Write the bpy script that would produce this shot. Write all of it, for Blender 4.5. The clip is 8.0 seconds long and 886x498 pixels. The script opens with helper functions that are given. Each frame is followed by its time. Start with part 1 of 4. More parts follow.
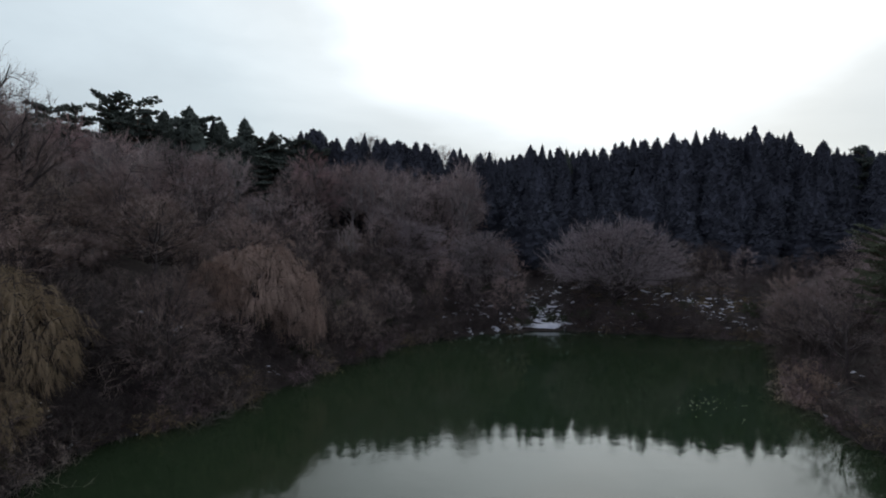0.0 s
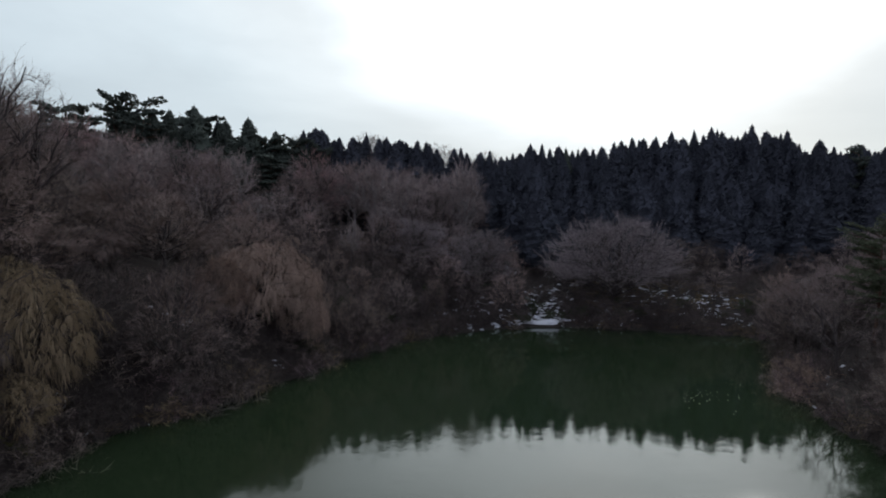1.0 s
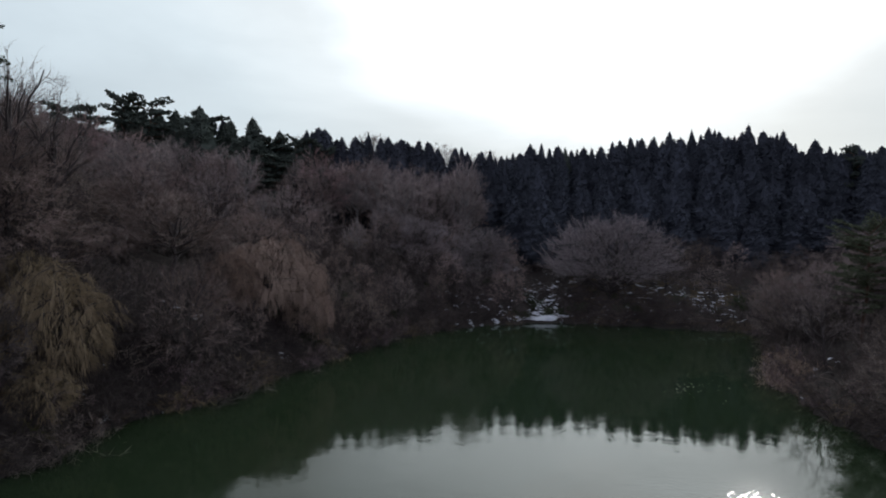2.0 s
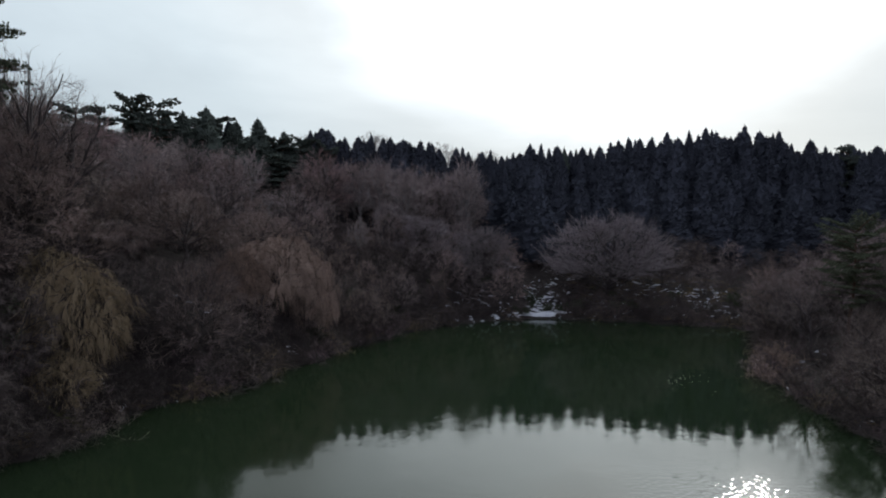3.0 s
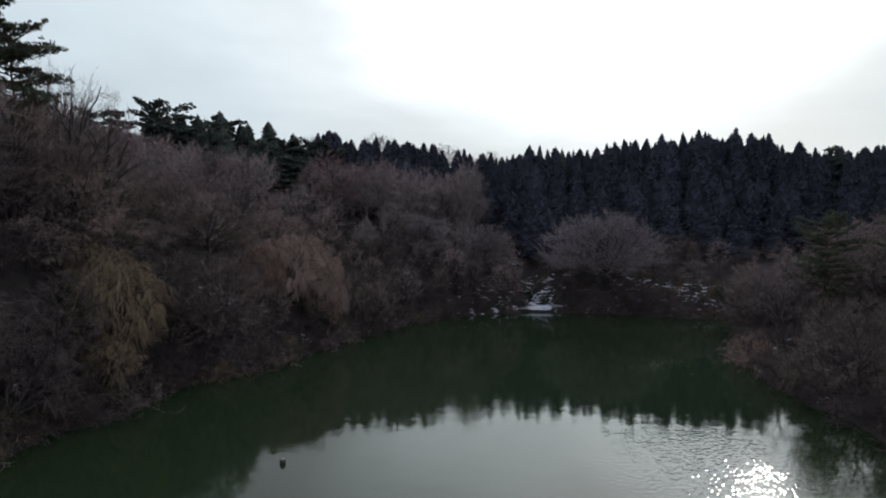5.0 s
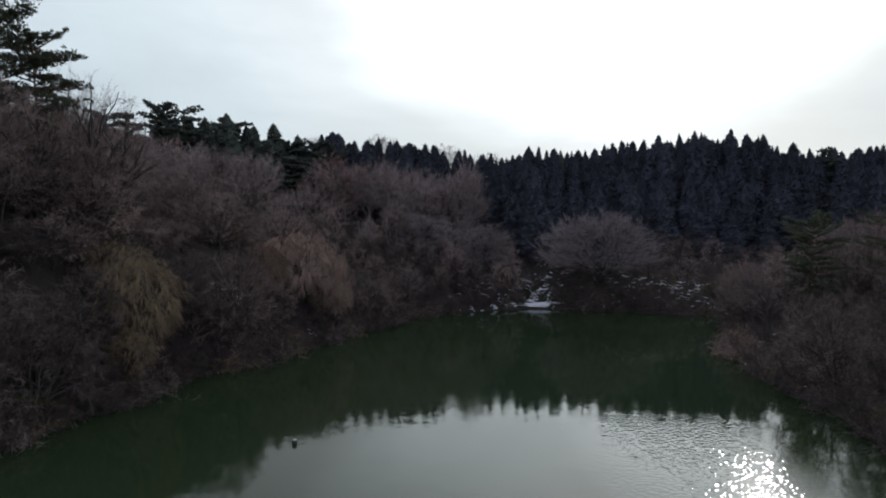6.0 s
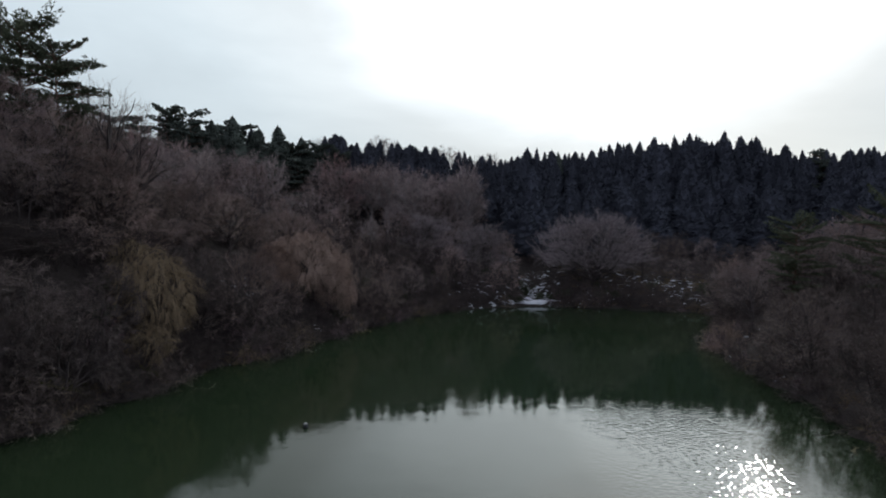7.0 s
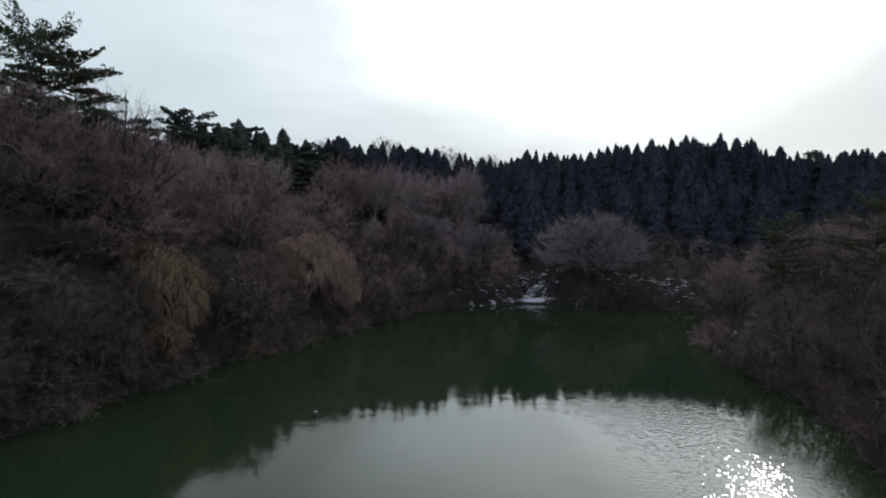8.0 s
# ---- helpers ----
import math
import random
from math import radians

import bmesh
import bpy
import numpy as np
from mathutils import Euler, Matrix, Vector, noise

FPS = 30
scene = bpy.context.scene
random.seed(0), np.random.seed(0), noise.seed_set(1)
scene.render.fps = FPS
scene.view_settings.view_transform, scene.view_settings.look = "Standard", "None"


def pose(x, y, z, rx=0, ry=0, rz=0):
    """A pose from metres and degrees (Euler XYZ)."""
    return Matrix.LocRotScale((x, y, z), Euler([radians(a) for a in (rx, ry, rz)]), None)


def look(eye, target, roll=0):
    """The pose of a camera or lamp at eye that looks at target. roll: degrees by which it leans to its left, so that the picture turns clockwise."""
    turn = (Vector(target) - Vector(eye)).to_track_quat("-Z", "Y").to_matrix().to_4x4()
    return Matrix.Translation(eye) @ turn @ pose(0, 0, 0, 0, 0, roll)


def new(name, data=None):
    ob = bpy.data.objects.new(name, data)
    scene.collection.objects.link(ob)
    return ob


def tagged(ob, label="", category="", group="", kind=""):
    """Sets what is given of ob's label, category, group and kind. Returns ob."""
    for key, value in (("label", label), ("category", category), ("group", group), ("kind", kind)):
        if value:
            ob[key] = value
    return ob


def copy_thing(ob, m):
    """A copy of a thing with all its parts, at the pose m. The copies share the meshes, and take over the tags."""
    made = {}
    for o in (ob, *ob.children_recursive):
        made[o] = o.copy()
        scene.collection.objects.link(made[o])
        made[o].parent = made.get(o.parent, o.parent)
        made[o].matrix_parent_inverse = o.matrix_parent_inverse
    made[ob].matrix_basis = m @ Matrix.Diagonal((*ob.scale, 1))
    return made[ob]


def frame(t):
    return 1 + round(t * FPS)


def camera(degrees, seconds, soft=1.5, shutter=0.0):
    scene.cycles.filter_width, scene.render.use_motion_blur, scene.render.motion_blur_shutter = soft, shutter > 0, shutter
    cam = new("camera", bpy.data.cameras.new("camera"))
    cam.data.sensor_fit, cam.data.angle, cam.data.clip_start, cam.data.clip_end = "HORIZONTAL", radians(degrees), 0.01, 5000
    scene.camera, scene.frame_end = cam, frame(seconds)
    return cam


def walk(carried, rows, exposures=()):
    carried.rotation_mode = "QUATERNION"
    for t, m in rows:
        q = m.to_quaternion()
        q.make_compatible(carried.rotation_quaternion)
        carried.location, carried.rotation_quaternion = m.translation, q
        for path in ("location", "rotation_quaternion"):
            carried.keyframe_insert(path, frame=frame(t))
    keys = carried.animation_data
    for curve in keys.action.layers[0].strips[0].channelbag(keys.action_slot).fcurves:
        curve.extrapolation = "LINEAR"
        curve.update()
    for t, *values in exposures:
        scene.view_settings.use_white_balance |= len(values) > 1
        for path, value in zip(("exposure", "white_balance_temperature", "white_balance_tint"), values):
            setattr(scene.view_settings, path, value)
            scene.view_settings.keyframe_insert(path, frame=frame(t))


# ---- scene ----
# The pond seen from a slowly retreating drone, about 15 m above the water.
cam = camera(73.7, 8.0, soft=1.9)
ROWS = [
    (0.0, 0.000, -0.000, 15.000, -0.000, -2.524, 0.144),
    (0.5, -0.030, -0.722, 14.962, 0.035, -2.573, 0.134),
    (1.0, -0.057, -1.502, 14.893, 0.055, -2.619, 0.122),
    (1.5, -0.129, -2.402, 14.799, 0.064, -2.654, 0.078),
    (3.0, -0.130, -5.602, 14.581, 0.230, -2.748, 0.076),
    (3.5, -0.145, -6.767, 14.569, 0.275, -2.779, 0.089),
    (4.0, -0.128, -8.012, 14.555, 0.335, -2.796, 0.094),
    (4.5, -0.122, -9.339, 14.559, 0.402, -2.833, 0.102),
    (6.0, 0.022, -13.554, 14.494, 0.599, -2.891, 0.066),
    (6.5, 0.057, -15.065, 14.489, 0.630, -2.886, 0.067),
    (7.0, 0.082, -16.643, 14.506, 0.636, -2.879, 0.057),
    (7.5, 0.085, -18.168, 14.566, 0.688, -2.885, 0.054),
    (8.0, 0.117, -19.432, 14.631, 0.758, -2.930, 0.066),
]
walk(cam, [(t, pose(x, y, z, 90 + pitch, roll, yaw)) for t, x, y, z, yaw, pitch, roll in ROWS])

# ---------------------------------------------------------------- light
SUN_ELEV, SUN_AZ = radians(26.0), radians(28.4)          # azimuth to the right of +y
SUN_DIR = Vector((math.cos(SUN_ELEV) * math.sin(SUN_AZ), math.cos(SUN_ELEV) * math.cos(SUN_AZ), math.sin(SUN_ELEV)))
GLOW_DIR = Vector((math.cos(radians(34)) * math.sin(radians(15)), math.cos(radians(34)) * math.cos(radians(15)), math.sin(radians(34))))   # the brightest cloud
scene.view_settings.exposure = 0.10

world = bpy.data.worlds.new("world")
scene.world = world
world.use_nodes = True


def nodes_of(tree):
    tree.nodes.clear()

    def add(kind, **values):
        n = tree.nodes.new(kind)
        for k, v in values.items():
            if k in n.inputs:
                n.inputs[k].default_value = v
        return n
    return add, tree.links.new


def build_sky():
    add, link = nodes_of(world.node_tree)
    out, bg = add("ShaderNodeOutputWorld"), add("ShaderNodeBackground", Strength=0.1)
    link(bg.outputs[0], out.inputs[0])
    sky = add("ShaderNodeTexSky")
    sky.sky_type, sky.sun_disc = "NISHITA", False
    sky.sun_elevation, sky.sun_rotation = SUN_ELEV, SUN_AZ
    geo = add("ShaderNodeTexCoord")
    # glow of the sun behind thin cloud
    dot = add("ShaderNodeVectorMath")
    dot.operation = "DOT_PRODUCT"
    dot.inputs[1].default_value = GLOW_DIR
    link(geo.outputs["Generated"], dot.inputs[0])
    stretch = add("ShaderNodeMapping")
    stretch.inputs["Scale"].default_value = (1.0, 1.0, 3.2)
    link(geo.outputs["Generated"], stretch.inputs[0])
    cloud = add("ShaderNodeTexNoise", Scale=2.3, Detail=5.0, Roughness=0.52, Distortion=0.3)
    link(stretch.outputs[0], cloud.inputs["Vector"])
    wob = add("ShaderNodeMath")
    wob.operation = "MULTIPLY_ADD"
    link(cloud.outputs[0], wob.inputs[0])
    wob.inputs[1].default_value, wob.inputs[2].default_value = 0.07, -0.035
    near = add("ShaderNodeMath")
    near.operation = "ADD"
    link(dot.outputs["Value"], near.inputs[0])
    link(wob.outputs[0], near.inputs[1])
    glow = add("ShaderNodeValToRGB")
    el = glow.color_ramp.elements
    el[0].position, el[0].color = 0.0, (0.485, 0.505, 0.65, 1)
    el[1].position, el[1].color = 1.0, (2.8, 2.85, 2.85, 1)
    for p, c in ((0.35, (0.51, 0.55, 0.67)), (0.57, (0.60, 0.70, 0.77)), (0.78, (0.725, 0.82, 0.875)), (0.865, (0.85, 0.915, 0.945)), (0.89, (1.0, 1.07, 1.11)), (0.92, (1.46, 1.60, 1.67)), (0.95, (1.95, 2.12, 2.2)), (0.98, (2.4, 2.6, 2.68))):
        e = el.new(p)
        e.color = (*c, 1)
    link(near.outputs[0], glow.inputs[0])
    # the cloud sheet thins towards the hills
    sep = add("ShaderNodeSeparateXYZ")
    link(geo.outputs["Generated"], sep.inputs[0])
    veil = add("ShaderNodeMapRange")
    veil.inputs[1].default_value, veil.inputs[2].default_value = 0.10, 0.25
    veil.inputs[3].default_value, veil.inputs[4].default_value = 0.81, 1.0
    link(sep.outputs["Z"], veil.inputs[0])
    mott = add("ShaderNodeMapRange")
    mott.inputs[1].default_value, mott.inputs[2].default_value = 0.3, 0.7
    mott.inputs[3].default_value, mott.inputs[4].default_value = 8.8, 10.6
    link(cloud.outputs[0], mott.inputs[0])
    scale = add("ShaderNodeVectorMath")
    scale.operation = "SCALE"
    link(glow.outputs[0], scale.inputs[0])
    both = add("ShaderNodeMath")
    both.operation = "MULTIPLY"
    link(mott.outputs[0], both.inputs[0])
    link(veil.outputs[0], both.inputs[1])
    link(both.outputs[0], scale.inputs["Scale"])
    mix = add("ShaderNodeMix")
    mix.data_type = "RGBA"
    mix.inputs[0].default_value = 0.92
    link(sky.outputs[0], mix.inputs[6])
    link(scale.outputs[0], mix.inputs[7])
    link(mix.outputs[2], bg.inputs[0])


build_sky()
sun = new("sun", bpy.data.lights.new("sun", "SUN"))
sun.data.energy, sun.data.angle, sun.data.color = 0.23, radians(2.0), (1.0, 0.96, 0.90)
sun.matrix_world = look(SUN_DIR * 300, (0, 0, 0))


# ---------------------------------------------------------------- materials
def material(name, dark, light, scale=3.0, rough=0.9, bump=0.0, spread=0.25, detail=4.0, gloss=0.25):
    """Two-scale mottled surface: coarse stains between dark and light, fine grain, and a shade of its own for each object."""
    m = bpy.data.materials.new(name)
    m.use_nodes = True
    add, link = nodes_of(m.node_tree)
    out, bs = add("ShaderNodeOutputMaterial"), add("ShaderNodeBsdfPrincipled", Roughness=rough)
    bs.inputs["Specular IOR Level"].default_value = gloss
    link(bs.outputs[0], out.inputs[0])
    co, info = add("ShaderNodeTexCoord"), add("ShaderNodeObjectInfo")
    coarse = add("ShaderNodeTexNoise", Scale=scale, Detail=detail, Roughness=0.6)
    fine = add("ShaderNodeTexNoise", Scale=scale * 9.0, Detail=2.0)
    for n in (coarse, fine):
        link(co.outputs["Object"], n.inputs["Vector"])
    mixf = add("ShaderNodeMath")
    mixf.operation = "MULTIPLY_ADD"
    link(fine.outputs[0], mixf.inputs[0])
    mixf.inputs[1].default_value = 0.5
    link(coarse.outputs[0], mixf.inputs[2])
    ramp = add("ShaderNodeMapRange")
    ramp.inputs[1].default_value, ramp.inputs[2].default_value = 0.45, 1.05
    link(mixf.outputs[0], ramp.inputs[0])
    col = add("ShaderNodeMix")
    col.data_type = "RGBA"
    col.inputs[6].default_value, col.inputs[7].default_value = (*dark, 1), (*light, 1)
    link(ramp.outputs[0], col.inputs[0])
    hue = add("ShaderNodeHueSaturation")
    var = add("ShaderNodeMapRange")
    var.inputs[3].default_value, var.inputs[4].default_value = 1 - spread, 1 + spread
    link(info.outputs["Random"], var.inputs[0])
    link(var.outputs[0], hue.inputs["Value"])
    link(col.outputs[2], hue.inputs["Color"])
    link(hue.outputs[0], bs.inputs["Base Color"])
    if bump:
        b = add("ShaderNodeBump", Strength=bump, Distance=0.05)
        link(mixf.outputs[0], b.inputs["Height"])
        link(b.outputs[0], bs.inputs["Normal"])
    return m


BARK = material("bark", (0.032, 0.027, 0.026), (0.095, 0.081, 0.077), 2.5, bump=0.6)
PALE_BARK = material("pale_bark", (0.13, 0.12, 0.115), (0.30, 0.28, 0.27), 2.5, bump=0.5)
TWIG = material("twigs", (0.19, 0.143, 0.125), (0.372, 0.288, 0.254), 0.5, spread=0.32)
TWIG_GREY = material("grey_twigs", (0.186, 0.149, 0.137), (0.36, 0.294, 0.274), 0.5, spread=0.25)
# darker copies of the twigs: the back-lit bank's shade is in their colour
SHADED_TWIG = material("shaded_twigs", (0.07, 0.055, 0.05), (0.178, 0.143, 0.131), 0.5, spread=0.4)
SHADED_BRUSH = material("shaded_brush_twigs", (0.05, 0.041, 0.037), (0.132, 0.106, 0.096), 0.5, spread=0.4)
TWIG_BROWN = material("brown_twigs", (0.126, 0.1, 0.086), (0.282, 0.226, 0.196), 0.5, spread=0.35)
# far trees: twig colours lightened to stand for the haze before the hillside
HAZED_HILL_TWIG = material("hazed_hillside_twigs", (0.218, 0.168, 0.152), (0.414, 0.32, 0.293), 0.5, spread=0.35)
HAZED_HILL_GREY = material("hazed_hillside_grey_twigs", (0.218, 0.179, 0.168), (0.408, 0.336, 0.318), 0.5, spread=0.3)
HAZED_HILL_RED = material("hazed_hillside_reddish_twigs", (0.222, 0.152, 0.144), (0.396, 0.276, 0.26), 0.5, spread=0.2)
TWIG_PALE = material("pale_grey_twigs", (0.21, 0.182, 0.182), (0.372, 0.324, 0.324), 0.5, spread=0.1)
TWIG_RUST = material("rusty_twigs", (0.24, 0.175, 0.138), (0.42, 0.312, 0.246), 0.5, spread=0.1)
TWIG_OLIVE = material("olive_twigs", (0.162, 0.122, 0.076), (0.3, 0.23, 0.142), 0.5, spread=0.15)
TWIG_RED = material("reddish_twigs", (0.156, 0.113, 0.114), (0.282, 0.204, 0.206), 0.5, spread=0.2)
# cedar green lifted towards blue-grey: the distant haze is in the colour
HAZED_CEDAR = material("hazed_cedar_foliage", (0.045, 0.050, 0.062), (0.072, 0.080, 0.097), 0.6, spread=0.2, gloss=0.03)
PINE = material("pine_needles", (0.044, 0.056, 0.036), (0.108, 0.124, 0.072), 0.8, spread=0.25)
RIDGE_PINE = material("ridge_pine_needles", (0.036, 0.046, 0.040), (0.08, 0.098, 0.078), 0.8, spread=0.25)
PINE_BARK = material("pine_bark", (0.07, 0.045, 0.035), (0.17, 0.10, 0.07), 2.0, bump=0.6)
LEAF = material("evergreen_leaves", (0.025, 0.036, 0.018), (0.07, 0.085, 0.04), 1.0, rough=0.6, spread=0.3)
GRASS = material("dry_grass", (0.12, 0.085, 0.045), (0.30, 0.23, 0.13), 0.4, spread=0.2)
MOSS = material("moss", (0.04, 0.042, 0.014), (0.12, 0.115, 0.04), 1.5, spread=0.2)
FAR_BRUSH = material("shore_brush", (0.075, 0.061, 0.057), (0.20, 0.166, 0.156), 0.22, spread=0.1)
# undergrowth colour lowered to give the deep shade between the stems
SHADED_BRAMBLE = material("bramble", (0.024, 0.020, 0.0185), (0.092, 0.075, 0.069), 0.22, spread=0.1)
SNOW = material("snow", (0.50, 0.53, 0.58), (0.74, 0.75, 0.78), 1.2, rough=0.65, bump=0.4, spread=0.05)
DEAD_LEAF = material("floating_leaf", (0.20, 0.20, 0.16), (0.45, 0.44, 0.36), 2.0, rough=0.5, spread=0.2)
FLOAT_DARK = material("dark_float", (0.03, 0.032, 0.036), (0.07, 0.07, 0.075), 3.0, rough=0.45, gloss=0.5)
FLOAT_PALE = material("pale_float", (0.25, 0.25, 0.24), (0.45, 0.44, 0.42), 3.0, rough=0.5, gloss=0.5)


def ground_material():
    m = bpy.data.materials.new("leaf_litter")
    m.use_nodes = True
    add, link = nodes_of(m.node_tree)
    out, bs = add("ShaderNodeOutputMaterial"), add("ShaderNodeBsdfPrincipled", Roughness=0.95)
    bs.inputs["Specular IOR Level"].default_value = 0.15
    link(bs.outputs[0], out.inputs[0])
    co = add("ShaderNodeTexCoord")
    big = add("ShaderNodeTexNoise", Scale=0.12, Detail=5.0)
    small = add("ShaderNodeTexNoise", Scale=2.6, Detail=6.0, Roughness=0.7)
    patch = add("ShaderNodeTexNoise", Scale=0.75, Detail=8.0, Roughness=0.82)
    for n in (big, small, patch):
        link(co.outputs["Object"], n.inputs["Vector"])
    litter = add("ShaderNodeMix")
    litter.data_type = "RGBA"
    litter.inputs[6].default_value, litter.inputs[7].default_value = (0.018, 0.0145, 0.0135, 1), (0.055, 0.044, 0.039, 1)
    link(small.outputs[0], litter.inputs[0])
    tone = add("ShaderNodeHueSaturation", Saturation=0.9)
    tv = add("ShaderNodeMapRange")
    tv.inputs[3].default_value, tv.inputs[4].default_value = 0.6, 1.35
    link(big.outputs[0], tv.inputs[0])
    link(tv.outputs[0], tone.inputs["Value"])
    link(litter.outputs[2], tone.inputs["Color"])
    # old snow lying in patches, thickest on the low terrace at the head of the pond
    off = add("ShaderNodeVectorMath")
    off.operation = "SUBTRACT"
    off.inputs[1].default_value = (26.0, 89.0, 3.0)
    link(co.outputs["Object"], off.inputs[0])
    sq = add("ShaderNodeVectorMath")
    sq.operation = "MULTIPLY"
    sq.inputs[1].default_value = (1 / 27.0, 1 / 12.0, 0.0)
    link(off.outputs[0], sq.inputs[0])
    ln = add("ShaderNodeVectorMath")
    ln.operation = "LENGTH"
    link(sq.outputs[0], ln.inputs[0])
    thr = add("ShaderNodeMapRange")
    thr.inputs[1].default_value, thr.inputs[2].default_value = 0.5, 1.5
    thr.inputs[3].default_value, thr.inputs[4].default_value = 0.60, 0.72
    link(ln.outputs["Value"], thr.inputs[0])
    goff = add("ShaderNodeVectorMath")
    goff.operation = "SUBTRACT"
    goff.inputs[1].default_value = (15.2, 86.0, 0.0)
    link(co.outputs["Object"], goff.inputs[0])
    gsq = add("ShaderNodeVectorMath")
    gsq.operation = "MULTIPLY"
    gsq.inputs[1].default_value = (1 / 3.2, 1 / 6.5, 0.0)
    link(goff.outputs[0], gsq.inputs[0])
    gln = add("ShaderNodeVectorMath")
    gln.operation = "LENGTH"
    link(gsq.outputs[0], gln.inputs[0])
    gully = add("ShaderNodeMapRange")
    gully.inputs[1].default_value, gully.inputs[2].default_value = 0.4, 1.3
    gully.inputs[3].default_value, gully.inputs[4].default_value = 0.05, 0.0
    link(gln.outputs["Value"], gully.inputs[0])
    low = add("ShaderNodeMath")
    low.operation = "SUBTRACT"
    link(thr.outputs[0], low.inputs[0])
    link(gully.outputs[0], low.inputs[1])
    diff = add("ShaderNodeMath")
    diff.operation = "SUBTRACT"
    link(patch.outputs[0], diff.inputs[0])
    link(low.outputs[0], diff.inputs[1])
    edge = add("ShaderNodeMapRange")
    edge.inputs[1].default_value, edge.inputs[2].default_value = 0.0, 0.035
    link(diff.outputs[0], edge.inputs[0])
    col = add("ShaderNodeMix")
    col.data_type = "RGBA"
    col.inputs[7].default_value = (0.60, 0.62, 0.66, 1)
    link(edge.outputs[0], col.inputs[0])
    link(tone.outputs[0], col.inputs[6])
    link(col.outputs[2], bs.inputs["Base Color"])
    b = add("ShaderNodeBump", Strength=0.7, Distance=0.12)
    link(small.outputs[0], b.inputs["Height"])
    link(b.outputs[0], bs.inputs["Normal"])
    return m


def water_material():
    m = bpy.data.materials.new("green_water")
    m.use_nodes = True
    add, link = nodes_of(m.node_tree)
    out, bs = add("ShaderNodeOutputMaterial"), add("ShaderNodeBsdfPrincipled", Roughness=0.05, IOR=1.33)
    link(bs.outputs[0], out.inputs[0])
    co = add("ShaderNodeTexCoord")
    murk = add("ShaderNodeTexNoise", Scale=0.05, Detail=3.0)
    link(co.outputs["Object"], murk.inputs["Vector"])
    col = add("ShaderNodeMix")
    col.data_type = "RGBA"
    col.inputs[6].default_value, col.inputs[7].default_value = (0.0115, 0.0203, 0.0100, 1), (0.0188, 0.0308, 0.0148, 1)
    link(murk.outputs[0], col.inputs[0])
    link(col.outputs[2], bs.inputs["Base Color"])
    # catspaws: calm and ruffled stretches of water
    paws = add("ShaderNodeTexNoise", Scale=0.035, Detail=3.0, Distortion=0.6)
    link(co.outputs["Object"], paws.inputs["Vector"])
    calm = add("ShaderNodeMapRange")
    calm.inputs[1].default_value, calm.inputs[2].default_value = 0.50, 0.72
    calm.inputs[3].default_value, calm.inputs[4].default_value = 0.25, 0.9
    sep = add("ShaderNodeSeparateXYZ")
    link(co.outputs["Object"], sep.inputs[0])
    east = add("ShaderNodeMapRange")            # a light gust in the south-east corner of the pond
    east.inputs[1].default_value, east.inputs[2].default_value = 7.5, 12.5
    link(sep.outputs["X"], east.inputs[0])
    lee = add("ShaderNodeMapRange")             # the low bank shelters the water under it
    lee.inputs[1].default_value, lee.inputs[2].default_value = 23.0, 17.0
    link(sep.outputs["X"], lee.inputs[0])
    lane = add("ShaderNodeMath")
    lane.operation = "MULTIPLY"
    link(east.outputs[0], lane.inputs[0])
    link(lee.outputs[0], lane.inputs[1])
    south = add("ShaderNodeMapRange")
    south.inputs[1].default_value, south.inputs[2].default_value = 31.0, 23.0
    link(sep.outputs["Y"], south.inputs[0])
    gust = add("ShaderNodeMath")
    gust.operation = "MULTIPLY"
    link(lane.outputs[0], gust.inputs[0])
    link(south.outputs[0], gust.inputs[1])
    fine = add("ShaderNodeMapRange")            # fine tremor blurs the calm water; the gust breaks it into facets
    fine.inputs[3].default_value, fine.inputs[4].default_value = 0.04, 0.02
    link(gust.outputs[0], fine.inputs[0])
    link(fine.outputs[0], bs.inputs["Roughness"])
    bs.inputs["Coat Roughness"].default_value, bs.inputs["Coat IOR"].default_value = 0.16, 1.33
    shimmer = add("ShaderNodeMath")             # wavelets too small to tell apart
    shimmer.operation = "MULTIPLY"
    link(gust.outputs[0], shimmer.inputs[0])
    shimmer.inputs[1].default_value = 0.4
    link(shimmer.outputs[0], bs.inputs["Coat Weight"])
    shift = add("ShaderNodeMath")
    shift.operation = "MULTIPLY_ADD"
    link(gust.outputs[0], shift.inputs[0])
    shift.inputs[1].default_value = 0.16
    link(paws.outputs[0], shift.inputs[2])
    link(shift.outputs[0], calm.inputs[0])
    rip = add("ShaderNodeTexNoise", Scale=3.6, Detail=2.0, Roughness=0.55)
    swell = add("ShaderNodeTexNoise", Scale=0.45, Detail=2.0)
    for n in (rip, swell):
        link(co.outputs["Object"], n.inputs["Vector"])
    total = add("ShaderNodeMath")
    total.operation = "MULTIPLY_ADD"
    link(swell.outputs[0], total.inputs[0])
    total.inputs[1].default_value = 1.2
    ripm = add("ShaderNodeMath")
    ripm.operation = "MULTIPLY"
    link(rip.outputs[0], ripm.inputs[0])
    link(calm.outputs[0], ripm.inputs[1])
    link(ripm.outputs[0], total.inputs[2])
    tremor = add("ShaderNodeTexNoise", Scale=3.7, Detail=0.0)
    link(co.outputs["Object"], tremor.inputs["Vector"])
    gain = add("ShaderNodeMath")                # small wavelets where the gust runs
    gain.operation = "MULTIPLY_ADD"
    link(gust.outputs[0], gain.inputs[0])
    gain.inputs[1].default_value, gain.inputs[2].default_value = 2.6, 0.05
    wave = add("ShaderNodeMath")
